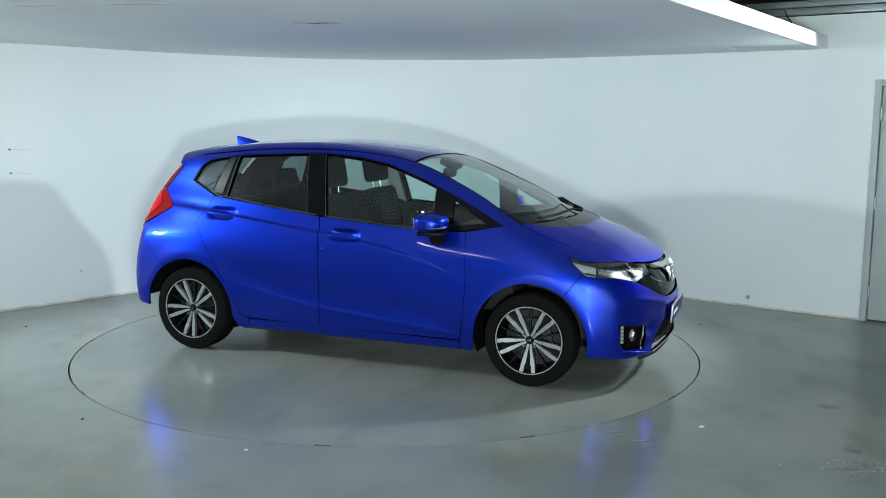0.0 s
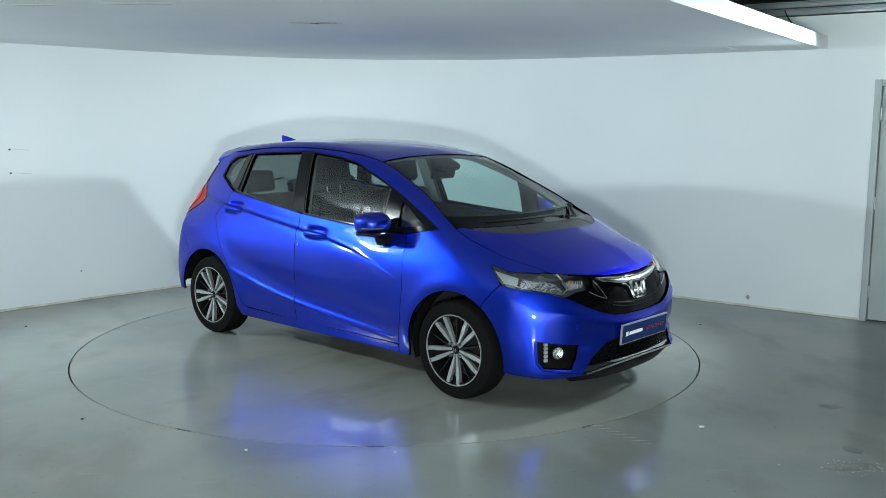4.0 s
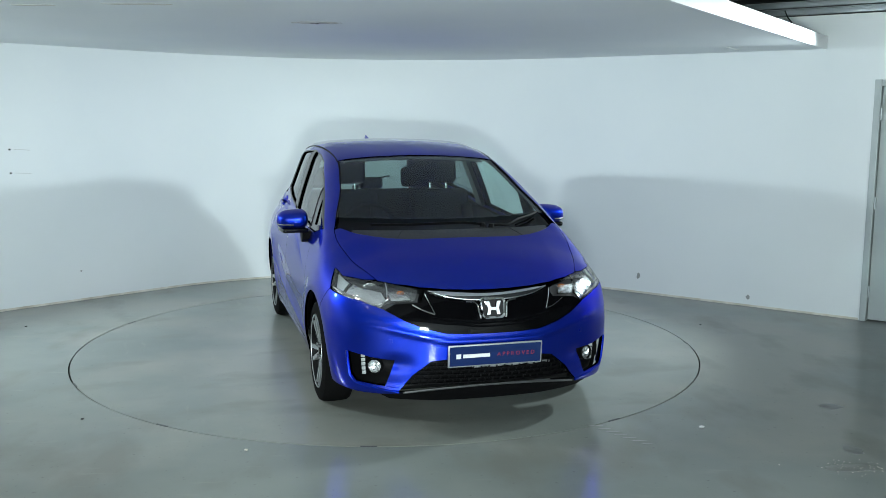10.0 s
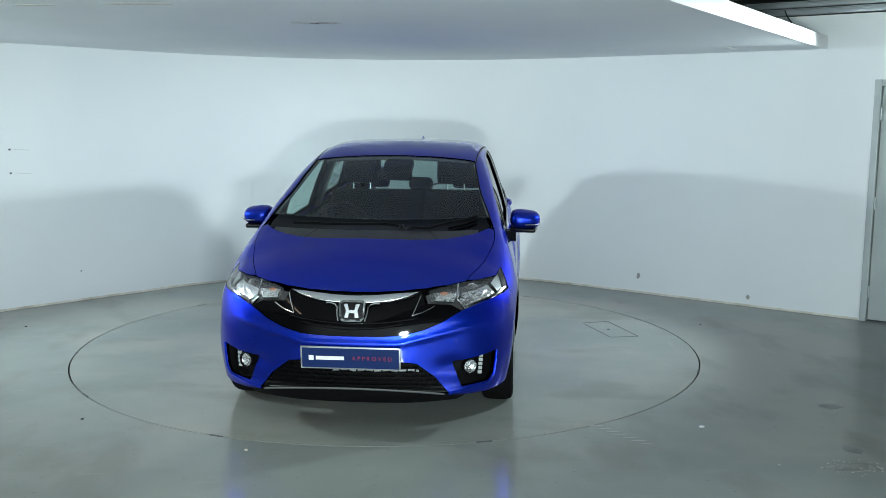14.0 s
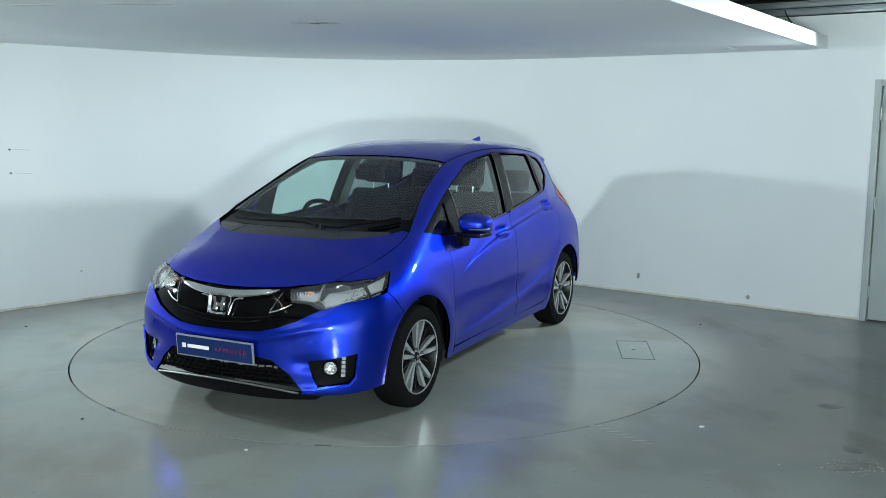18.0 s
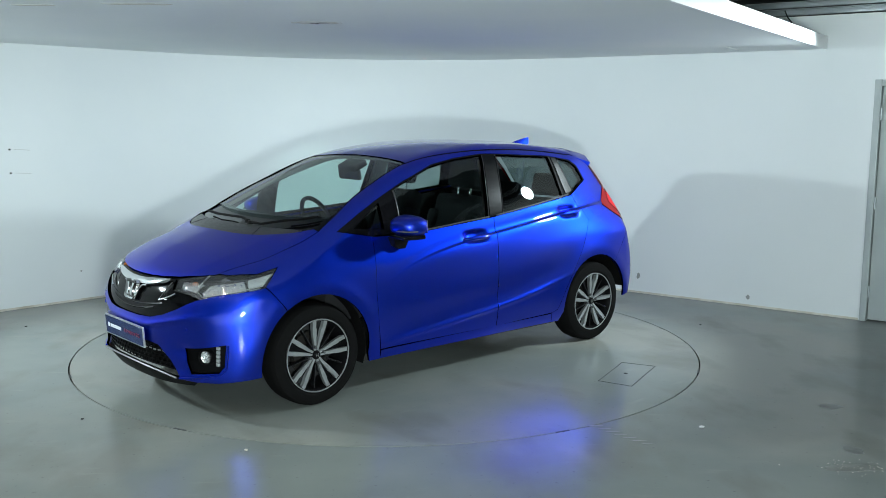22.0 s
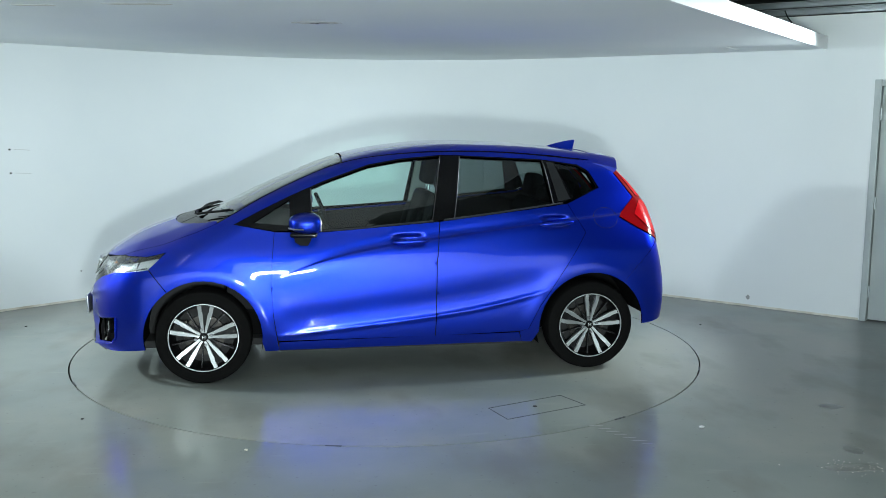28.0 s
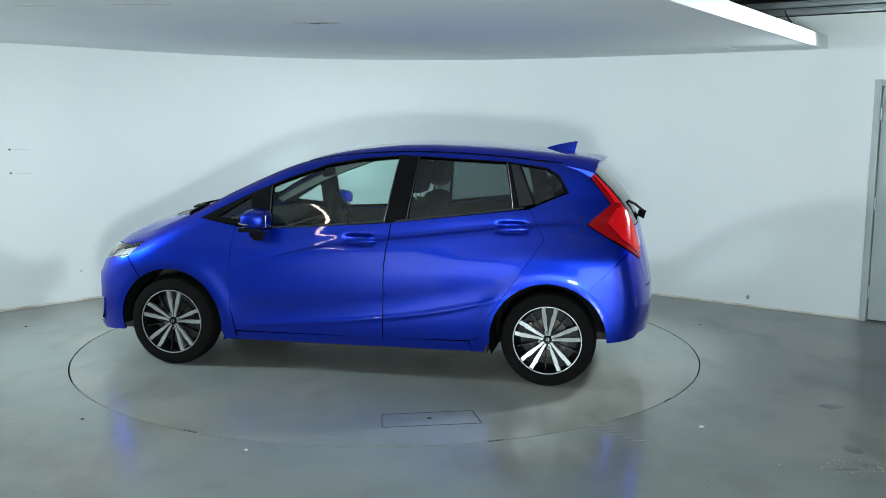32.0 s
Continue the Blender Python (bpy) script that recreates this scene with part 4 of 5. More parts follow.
    q = skin("top", [(0.39 + 0.68 * k / 30, edge_y(0.39 + 0.68 * k / 30, 0.004)) for k in range(31)])
    tube(bm, [(v[0], v[1] * sgn, v[2] - 0.002) for v in q], 0.005, 6)
    part("pillar_moulding", bm, BLACK, car)

# fuel flap on the left rear quarter
bm = bmesh.new()
q = skin("side", [(-1.385 + 0.086 * math.cos(2 * math.pi * k / 40), 1.014 + 0.066 * math.sin(2 * math.pi * k / 40)) for k in range(41)])
tube(bm, [(v[0], v[1] - 0.0008, v[2]) for v in q], 0.0015, 6)
part("fuel_flap_gap", bm, DARK, car)
# key cylinder in the driver's door
bm = bmesh.new()
kx = skin("side", [(-0.19, 0.80)])[0]
cone(bm, 0.007, 0.007, 0.006, Matrix.Translation((kx[0], -kx[1], kx[2])) @ pose(0, 0, 0, 90, 0, 0), 16)
part("key_cylinder", bm, CHROME, doors["front"][1])
# shark fin aerial
bm = bmesh.new()
secs = []
for k in range(13):
    u = k / 12
    x = -1.155 - 0.20 * u
    h = 0.080 * u ** 0.8 if u < 0.96 else 0.076
    w = 0.026 * math.sqrt(min(1, u * 1.5 + 0.02)) * (1 - 0.3 * u)
    zb = float(skin("top", [(x, 0.0)])[0][2]) - 0.004
    secs.append([bm.verts.new((x - 0.02 * f * u, w * (1 - f) ** 0.8 * s_, zb + h * f)) for f, s_ in ((0, 1), (0.35, 1), (0.7, 1), (0.95, 0.5), (0.95, -0.5), (0.7, -1), (0.35, -1), (0, -1))])
for a, b in zip(secs, secs[1:]):
    for j in range(7):
        bm.faces.new((a[j], a[j + 1], b[j + 1], b[j]))
bm.faces.new(secs[-1])
part("aerial_fin", bm, PAINT, car, "blue shark fin aerial", angle=50)

# ---- rear end ----
def stern_uv(y, z):
    x = float(TAIL(z)) + 0.10 * y * y + 0.17 * y**4
    return stern_xy(x, y, z)


TAIL_RIM = skin("side", [(-1.445, 1.357), (-1.50, 1.292), (-1.565, 1.215), (-1.622, 1.145), (-1.487, 1.020), (-1.62, 0.942), (-1.745, 0.868)])
TAILLAMP = [lamp_uv(*map(float, p)) for p in (*TAIL_RIM, (-1.80, 0.615, 0.825), (-1.825, 0.56, 0.800), (-1.835, 0.49, 0.835), (-1.80, 0.48, 0.95), (-1.745, 0.485, 1.06), (-1.60, 0.49, 1.235), (-1.475, 0.49, 1.355))]
tails = pair("tail_lamp", "tail", TAILLAMP, REDLENS, "red wraparound tail lamp", cell=(0.03, 0.03), gap=0.002, out=0.004)
pair("brake_lens", "tail", [lamp_uv(*p) for p in ((-1.65, 0.56, 1.120), (-1.60, 0.645, 1.030), (-1.68, 0.665, 0.93), (-1.79, 0.60, 0.845), (-1.822, 0.525, 0.86), (-1.80, 0.50, 0.96), (-1.745, 0.505, 1.06), (-1.69, 0.525, 1.125))], REDGLOW, "bright red brake light lens", parents=tails, cell=(0.025, 0.025), gap=0.004, thick=0.005, out=0.008)
pair("upper_lens", "tail", [lamp_uv(*p) for p in ((-1.475, 0.495, 1.335), (-1.58, 0.522, 1.215), (-1.635, 0.54, 1.145), (-1.69, 0.52, 1.135), (-1.61, 0.505, 1.235), (-1.51, 0.50, 1.33))], REDGLOW, parents=tails, cell=(0.025, 0.025), gap=0.003, thick=0.005, out=0.008)
pair("lamp_back", "tail", TAILLAMP, DARK, parents=tails, cell=(0.05, 0.05), gap=0.006, thick=0.004, out=-0.025)
pair("reverse_lens", "tail", [lamp_uv(*p) for p in ((-1.815, 0.525, 0.99), (-1.825, 0.49, 0.99), (-1.84, 0.49, 0.88), (-1.825, 0.535, 0.87))], WHITELENS, parents=tails, cell=(0.03, 0.03), gap=0, out=0.007, thick=0.004)
side_r = skin("side", [(-1.75 + 0.27 * k / 6, 0.861 - 0.266 * k / 6) for k in range(6)] + arch(-1.265, 126, 180, 10))
rb = [stern_uv(0.0, 0.60), stern_uv(0.5, 0.62), stern_uv(0.56, 0.80)] + [stern_xy(*map(float, p)) for p in side_r] + [stern_uv(0.715, 0.325), stern_uv(0.66, 0.345), stern_uv(0.4, 0.325), stern_uv(0.0, 0.32)]
place("rear_bumper", panel_mesh("rear_bumper", "stern", rb, PAINT, cell=(0.05, 0.03), gap=0.001, both=True), car)
tg = [stern_uv(0.0, 0.605), stern_uv(0.5, 0.625), stern_uv(0.555, 0.80), stern_uv(0.48, 0.84), stern_uv(0.475, 0.95), stern_uv(0.47, 1.0), stern_uv(0.0, 1.0)]
place("tailgate", panel_mesh("tailgate", "stern", tg, PAINT, cell=(0.06, 0.04), gap=0.001, both=True), car)
rg = [stern_uv(0.0, 1.004), stern_uv(0.47, 1.004), stern_uv(0.478, 1.10), stern_uv(0.47, 1.25), stern_uv(0.45, 1.365), stern_uv(0.0, 1.375)]
place("rear_screen", panel_mesh("rear_screen", "stern", rg, PRIVACY, cell=(0.06, 0.05), gap=0.001, sheet=True, both=True), car, "dark rear screen")
bm = bmesh.new()
rings = []
for k in range(17):
    y = -0.535 + 1.07 * k / 16
    x0, x1 = -1.34, -1.580 + 0.22 * y * y
    z0 = float(skin("top", [(x0, y)])[0][2])
    rings.append([bm.verts.new(v) for v in ((x0, y, z0 + 0.003), (x1 + 0.06, y, z0 - 0.022), (x1, y, z0 - 0.034 - 0.04 * abs(y) ** 3), (x1 + 0.022, y, z0 - 0.066), (x0 - 0.04, y, z0 - 0.085))])
for a, b in zip(rings, rings[1:]):
    for j in range(5):
        bm.faces.new((a[j], a[(j + 1) % 5], b[(j + 1) % 5], b[j]))
bm.faces.new(rings[0])
bm.faces.new(rings[-1])
part("roof_spoiler", bm, PAINT, car, "blue roof spoiler")
bm = bmesh.new()
tube(bm, [(-1.80, 0.0, 1.03), (-1.83, 0.04, 1.06), (-1.77, 0.2, 1.12), (-1.73, 0.30, 1.145)], 0.009, 6)
cone(bm, 0.030, 0.022, 0.05, Matrix.Translation((-1.82, 0, 1.035)) @ pose(0, 0, 0, 0, 75, 0), 20)
part("rear_wiper", bm, BLACK, car)
# front wipers
for pts, rest in ((((1.30, 0.06), (1.305, -0.04), (1.29, -0.28), (1.235, -0.50)), (1.325, 0.17)), (((1.325, 0.33), (1.215, 0.44), (1.16, 0.53), (1.10, 0.605)), (1.335, 0.22))):
    bm = bmesh.new()
    q = skin("top", [rest] + list(pts))
    tube(bm, [(v[0], v[1], v[2] + 0.012) for v in q], 0.0085, 6)
    tube(bm, [(v[0] - 0.022, v[1], v[2] + 0.010) for v in q[2:]], 0.005, 6)
    cone(bm, 0.020, 0.014, 0.022, Matrix.Translation((q[0][0], q[0][1], q[0][2] + 0.008)), 16)
    part("wiper", bm, BLACK, windscreen)

# ---- wheels ----
def build_wheel(hx, yc, sgn, face):
    bm = bmesh.new()
    lathe(bm, [(0.214, -0.085), (0.232, -0.093), (0.265, -0.092), (0.288, -0.082), (0.2955, -0.068), (0.300, -0.045), (0.301, 0.0), (0.300, 0.045), (0.2955, 0.068), (0.288, 0.082), (0.265, 0.092), (0.232, 0.093), (0.214, 0.085)], 96)
    rim = bmesh.new()
    lathe(rim, [(0.222, 0.086), (0.217, 0.090), (0.209, 0.088), (0.204, 0.078), (0.188, 0.02), (0.185, -0.08), (0.190, -0.08), (0.205, 0.07)], 80)
    m = pose(hx, yc * sgn, 0.30, 0, 0, 0 if sgn > 0 else 180)
    wheel = part("wheel", rim, ALLOYDARK, car, "black and machined twin-spoke alloy wheel", m=m)
    part("tyre", bm, RUBBER, wheel, "black rubber tyre", angle=25)
    for r, y in ((0.2995, 0.030), (0.2995, -0.030), (0.3005, 0.0)):
        groove = bmesh.new()
        lathe(groove, [(r - 0.003, y - 0.004), (r + 0.0006, y - 0.004), (r + 0.0006, y + 0.004), (r - 0.003, y + 0.004)], 96)
        part("tread_groove", groove, RUBBER, wheel)
    lip_ = bmesh.new()
    lathe(lip_, [(0.2175, 0.0865), (0.2165, 0.0925), (0.2110, 0.0925), (0.2090, 0.084)], 80)
    part("rim_edge", lip_, ALLOY, wheel, "machined rim edge")
    disc = bmesh.new()
    lathe(disc, [(0.03, -0.02), (0.128, -0.02), (0.128, 0.0), (0.07, 0.0), (0.065, 0.02), (0.03, 0.02)], 64)
    part("brake_disc", disc, DISC, wheel)
    cal = bmesh.new()
    box(cal, (0.06, 0.05, 0.13), (0.11, -0.005, 0.03), (0, 20, 0), 0.012)
    part("brake_caliper", cal, DISC, wheel)
    # added black disc across the open rim, standing in for shade inside
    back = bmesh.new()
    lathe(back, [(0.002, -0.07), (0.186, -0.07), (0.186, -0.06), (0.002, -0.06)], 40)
    part("wheel_shade_disc", back, DARK, wheel)
    for k in range(5):
        turn = pose(0, 0, 0, 0, 90 - 72 * k + face, 0)
        for side in (1, -1):
            sp = bmesh.new()
            rows = []
            for r, off, hw, y in ((0.026, 0.0085, 0.0066, 0.066), (0.060, 0.0125, 0.0080, 0.068), (0.100, 0.0205, 0.0108, 0.072), (0.135, 0.0270, 0.0132, 0.076), (0.156, 0.0310, 0.0140, 0.079), (0.164, 0.0340, 0.0115, 0.080), (0.209, 0.0395, 0.0132, 0.085)):
                o = off * side
                rows.append([sp.verts.new(v) for v in ((r, y - 0.030, o - hw * 0.8), (r, y, o - hw), (r, y, o + hw), (r, y - 0.030, o + hw * 0.8))])
            for a, b in zip(rows, rows[1:]):
                for j in range(4):
                    sp.faces.new((a[j], a[(j + 1) % 4], b[(j + 1) % 4], b[j]))
            sp.faces.new(rows[0])
            sp.faces.new(rows[-1])
            part("spoke", sp, ALLOY, wheel, "machined silver spoke", m=turn)
        thin = bmesh.new()
        box(thin, (0.15, 0.03, 0.010), (0.122, 0.052, 0), bevel=0.003)
        part("thin_spoke", thin, ALLOYDARK, wheel, m=turn @ pose(0, 0, 0, 0, 36, 0))
        edge = bmesh.new()
        box(edge, (0.14, 0.002, 0.0022), (0.126, 0.0675, 0))
        part("spoke_edge", edge, DARKSATIN, wheel, m=turn @ pose(0, 0, 0, 0, 36, 0))
        wedge = bmesh.new()
        prism(wedge, [(0.04, -0.03), (0.04, 0.03), (0.195, 0.045), (0.195, -0.045)], 0.036, 0.050)
        part("spoke_bed", wedge, ALLOYDARK, wheel, m=turn)
    for k in range(4):
        nut = bmesh.new()
        a = radians(45 + 90 * k + face)
        cone(nut, 0.0115, 0.0095, 0.034, Matrix.Translation((0.050 * math.cos(a), 0.066, 0.050 * math.sin(a))) @ pose(0, 0, 0, -90, 0, 0), 6)
        part("wheel_nut", nut, SATIN, wheel)
    cap = bmesh.new()
    lathe(cap, [(0.001, 0.077), (0.021, 0.076), (0.026, 0.070), (0.027, 0.03), (0.001, 0.03)], 32, closed=False)
    part("centre_cap", cap, ALLOYDARK, wheel, "dark centre cap")
    bar = bmesh.new()
    for bx_ in (-0.008, 0.008):
        box(bar, (0.0045, 0.003, 0.022), (bx_, 0.0765, 0), bevel=0.001)
    box(bar, (0.012, 0.003, 0.005), (0, 0.0765, 0))
    part("cap_mark", bar, CHROME, wheel)
    hubm = bmesh.new()
    lathe(hubm, [(0.001, 0.052), (0.07, 0.052), (0.075, 0.03), (0.001, 0.03)], 40, closed=False)
    part("hub_plate", hubm, ALLOYDARK, wheel)
    return wheel


for sgn in (1, -1):
    build_wheel(1.265, 0.752, sgn, 31 if sgn > 0 else -2)
    build_wheel(-1.265, 0.722, sgn, 33 if sgn > 0 else -8)
    # arch liners
    for hx in (1.265, -1.265):
        bm = bmesh.new()
        rings = []
        for k in range(25):
            a = radians((-18 if hx < 0 else -6) + 204 * k / 24 - (18 if hx < 0 else 0) * k / 24)
            rings.append([bm.verts.new((hx + r * math.cos(a), y * sgn, 0.30 + r * math.sin(a))) for r, y in ((0.372, 0.80), (0.372, 0.45))])
        for a, b in zip(rings, rings[1:]):
            bm.faces.new((a[0], a[1], b[1], b[0]))
        bm.faces.new([r[1] for r in rings])
        part("arch_liner", bm, RUBBER, car)

# ---- underside and cabin ----
bm = bmesh.new()
box(bm, (1.76, 1.52, 0.05), (0.0, 0, 0.205), bevel=0.01)
box(bm, (0.95, 1.10, 0.05), (1.30, 0, 0.20), bevel=0.01)
box(bm, (0.80, 0.86, 0.05), (-1.30, 0, 0.26), bevel=0.01)
part("floor_pan", bm, DARK, car, "dark underbody")
bm = bmesh.new()
tube(bm, [(0.9, 0.1, 0.17), (0.2, 0.12, 0.16), (-0.8, 0.16, 0.17), (-1.25, 0.25, 0.2), (-1.5, 0.30, 0.22)], 0.03, 10)
part("exhaust_pipe", bm, STEEL, car)
bm = bmesh.new()
box(bm, (0.65, 1.0, 0.42), (1.47, 0, 0.46), bevel=0.05)
part("engine_bay", bm, DARK, car)
# inner door trims
pair("door_trim", "side", F_LINE + [(-0.205, 0.262), (-0.772, 0.277), (-0.86, 0.32)] + [(-0.93, 0.52), (-1.09, 0.68), (-1.30, 0.72), (-1.60, 0.75), (-1.66, 0.95), (-1.42, 1.10), (-1.35, 1.20), (-1.079, 1.108), (-0.663, 1.06), (-0.243, 1.008), (0.22, 0.973), (0.506, 0.951)], TRIM, cell=(0.10, 0.08), thick=0.02, out=-0.055)
RAIL_IN = [TIP] + DLO_TOP[::-1][:-1] + RAIL[::-1]
pair("pillar_trim", "side", RAIL_IN, LINER, "light grey pillar trim", cell=(0.06, 0.03), thick=0.006, out=-0.030)
pair("quarter_trim", "side", [(-1.14, 1.12), (-1.365, 1.225), (-1.30, 1.32), (-1.22, 1.366), (-1.36, 1.40), (-1.455, 1.38), (-1.60, 1.2), (-1.66, 1.0), (-1.3, 1.0)], TRIM, cell=(0.08, 0.08), thick=0.006, out=-0.05)
pair("middle_pillar_trim", "side", [(-0.215, 1.012), (-0.34, 1.03), (-0.385, 1.42), (-0.275, 1.425)], LINER, "light grey centre pillar", thick=0.03, out=-0.04)
solo("headliner", "top", across([(0.33, 0.0), (0.34, 0.5)] + [(x, edge_y(x, 0.03)) for x in (0.0, -0.5, -1.0, -1.3)] + [(-1.38, 0.0)]), LINER, cell=(0.1, 0.1), gap=0, thick=0.008, out=-0.035)
# dashboard
bm = bmesh.new()
rings = []
for k in range(21):
    y = -0.70 + 1.40 * k / 20
    hood_b = 0.035 * math.exp(-((y + 0.36) / 0.17) ** 2)
    c = 0.12 * y * y
    rings.append([bm.verts.new(v) for v in ((1.10 - c, y, 0.94), (1.02 - c, y, 0.975), (0.85 - c * 0.6, y, 0.965 + hood_b * 0.5), (0.70, y, 0.955 + hood_b), (0.66, y, 0.93 + hood_b), (0.68, y, 0.80), (0.74, y, 0.62), (0.82, y, 0.45), (1.15, y, 0.45))])
for a, b in zip(rings, rings[1:]):
    for j in range(9):
        bm.faces.new((a[j], a[(j + 1) % 9], b[(j + 1) % 9], b[j]))
bm.faces.new(rings[0])
bm.faces.new(rings[-1])
dash = part("dashboard", bm, TRIM, car, "dark grey dashboard", angle=50)
bm = bmesh.new()
box(bm, (0.012, 0.24, 0.13), (0.672, 0.0, 0.87), (0, -8, 0), 0.004)
part("centre_screen", bm, GLOSSBLACK, dash)
bm = bmesh.new()
tube(bm, [(0.655, -0.68, 0.90), (0.652, -0.2, 0.905), (0.652, 0.3, 0.905), (0.655, 0.68, 0.90)], 0.004, 6)
part("dash_trim", bm, SATIN, dash)
# steering wheel on the right-hand side
bm = bmesh.new()
lathe(bm, [(0.178 + 0.016 * math.cos(2 * math.pi * j / 10), 0.016 * math.sin(2 * math.pi * j / 10)) for j in range(10)], 48, "Z")
sw = part("steering_wheel", bm, BLACK, dash, "black steering wheel", m=pose(0.445, -0.36, 0.935, 0, -66, 0))
bm = bmesh.new()
box(bm, (0.13, 0.16, 0.045), (0, 0, -0.02), bevel=0.02)
box(bm, (0.04, 0.34, 0.02), (0.01, 0, -0.01), bevel=0.006)
box(bm, (0.16, 0.05, 0.02), (-0.09, 0, -0.01), bevel=0.006)
part("wheel_boss", bm, TRIM, sw)
bm = bmesh.new()
tube(bm, [(0.465, -0.36, 0.92), (0.80, -0.36, 0.78)], 0.035, 12)
part("steering_column", bm, TRIM, dash)


def seat_block(bm, size, centre, turn, bev):
    box(bm, size, centre, turn, bev, 4)


def build_seat(y):
    bm = bmesh.new()
    seat_block(bm, (0.50, 0.50, 0.14), (0.10, y, 0.53), (0, -8, 0), 0.06)
    seat = part("front_seat", bm, CLOTH, car, "dark cloth front seat")
    bm = bmesh.new()
    seat_block(bm, (0.13, 0.46, 0.62), (-0.235, y, 0.83), (0, -17, 0), 0.055)
    seat_block(bm, (0.16, 0.09, 0.48), (-0.20, y + 0.20, 0.78), (0, -17, 0), 0.04)
    seat_block(bm, (0.16, 0.09, 0.48), (-0.20, y - 0.20, 0.78), (0, -17, 0), 0.04)
    part("backrest", bm, CLOTH, seat)
    bm = bmesh.new()
    seat_block(bm, (0.11, 0.28, 0.22), (-0.345, y, 1.285), (0, -10, 0), 0.045)
    part("headrest", bm, CLOTH, seat)
    for s in (1, -1):
        bm = bmesh.new()
        tube(bm, [(-0.325, y + 0.065 * s, 1.08), (-0.335, y + 0.065 * s, 1.19)], 0.006, 8)
        part("headrest_post", bm, CHROME, seat, "chrome headrest post")


build_seat(0.36)
build_seat(-0.36)
bm = bmesh.new()
box(bm, (0.48, 1.28, 0.16), (-0.72, 0, 0.50), (0, -6, 0), 0.06, 4)
bench = part("rear_bench", bm, CLOTH, car, "dark cloth rear bench")
bm = bmesh.new()
box(bm, (0.14, 1.26, 0.56), (-1.06, 0, 0.80), (0, -20, 0), 0.055, 4)
part("backrest", bm, CLOTH, bench)
for y in (-0.40, 0.40):
    bm = bmesh.new()
    box(bm, (0.10, 0.26, 0.17), (-1.17, y, 1.17), (0, -12, 0), 0.045, 4)
    part("headrest", bm, CLOTH, bench)
bm = bmesh.new()
box(bm, (0.10, 0.20, 0.10), (-1.16, 0, 1.12), (0, -12, 0), 0.04, 4)
part("headrest", bm, CLOTH, bench)
bm = bmesh.new()
box(bm, (0.5, 0.96, 0.03), (-1.44, 0, 1.0), bevel=0.01)
part("parcel_shelf", bm, TRIM, car)
# interior mirror and sensor box at the screen's top
bm = bmesh.new()
box(bm, (0.03, 0.24, 0.075), (0.42, 0.0, 1.285), (0, 12, 0), 0.018, 3)
part("interior_mirror", bm, BLACK, windscreen, "black interior mirror")
bm = bmesh.new()
box(bm, (0.12, 0.20, 0.05), (0.42, 0.03, 1.348), (0, 24, 0), 0.02, 3)
tube(bm, [(0.44, 0, 1.35), (0.425, 0, 1.31)], 0.012, 8)
part("sensor_cover", bm, BLACK, windscreen)


# ---- door and fittings in the room ----
def along(s, depth, z):
    x, y = along_right(s, depth)
    return (x, y, z)


WALL_TURN = math.degrees(math.atan2(DIR_R[1], DIR_R[0]))
door = tagged(new("door_1"), "grey painted door closed in a grey frame", "door", kind="structure")
bm = bmesh.new()
for s, w, z, h in ((DOOR_AT + 0.028, 0.052, DOOR_H / 2, DOOR_H), (DOOR_AT + DOOR_W - 0.028, 0.052, DOOR_H / 2, DOOR_H), (DOOR_AT + DOOR_W / 2, DOOR_W - 0.112, DOOR_H - 0.028, 0.052)):
    box(bm, (w, 0.15, h), along(s, 0.05, z), (0, 0, WALL_TURN), 0.003)
part("frame", bm, DOORPAINT, door)
bm = bmesh.new()
box(bm, (DOOR_W - 0.122, 0.044, DOOR_H - 0.07), along(DOOR_AT + DOOR_W / 2, 0.035, (DOOR_H - 0.055) / 2 + 0.005), (0, 0, WALL_TURN), 0.003)
leaf = part("leaf", bm, DOORPAINT, door, "pale grey door leaf")
for z in (0.25, 1.0, 1.73):
    bm = bmesh.new()
    tube(bm, [along(DOOR_AT + 0.058, 0.002, z - 0.05), along(DOOR_AT + 0.058, 0.002, z + 0.05)], 0.008, 8)
    box(bm, (0.03, 0.004, 0.10), along(DOOR_AT + 0.044, 0.006, z), (0, 0, WALL_TURN))
    part("hinge", bm, STEEL, leaf, "steel butt hinge")


# beams above the wall, a loose cable
for z, h, d in ((2.585, 0.045, 0.03), (2.645, 0.040, 0.0), (2.72, 0.06, -0.25)):
    bm = bmesh.new()
    c = along(2.6, d, z)
    box(bm, (6.5, 0.06, h), c, (0, 0, WALL_TURN), 0.004)
    box(bm, (6.5, 0.10, 0.006), (c[0], c[1], c[2] + h / 2 + 0.004), (0, 0, WALL_TURN))
    tagged(part("roof_beam", bm, STEEL, None), "grey galvanised steel roof beam above the wall", "beam", "roof beams")
bm = bmesh.new()
tube(bm, [along(1.96, -0.03, 2.60), along(1.985, -0.035, 2.55), along(2.02, -0.03, 2.50), along(2.03, -0.02, 2.44)], 0.006, 8)
tagged(part("cable", bm, DARK, None), "thin dark cable hanging over the wall top", "cable")

# worn cream edge where wall meets floor
path = [along_right(DOOR_AT - 0.01, -0.003)] + [along_right(DOOR_AT * (1 - i / 6), -0.003) for i in range(1, 6)] + [(CX + (x - CX) * 0.999, CY + (y - CY) * 0.999) for x, y in ARC] + [(ARC[-1][0] + DIR_L[0] * 8 + 0.003, ARC[-1][1] + DIR_L[1] * 8 - 0.003)]
EDGING = material("worn_cream_edge", (0.60, 0.57, 0.48), 0.8)
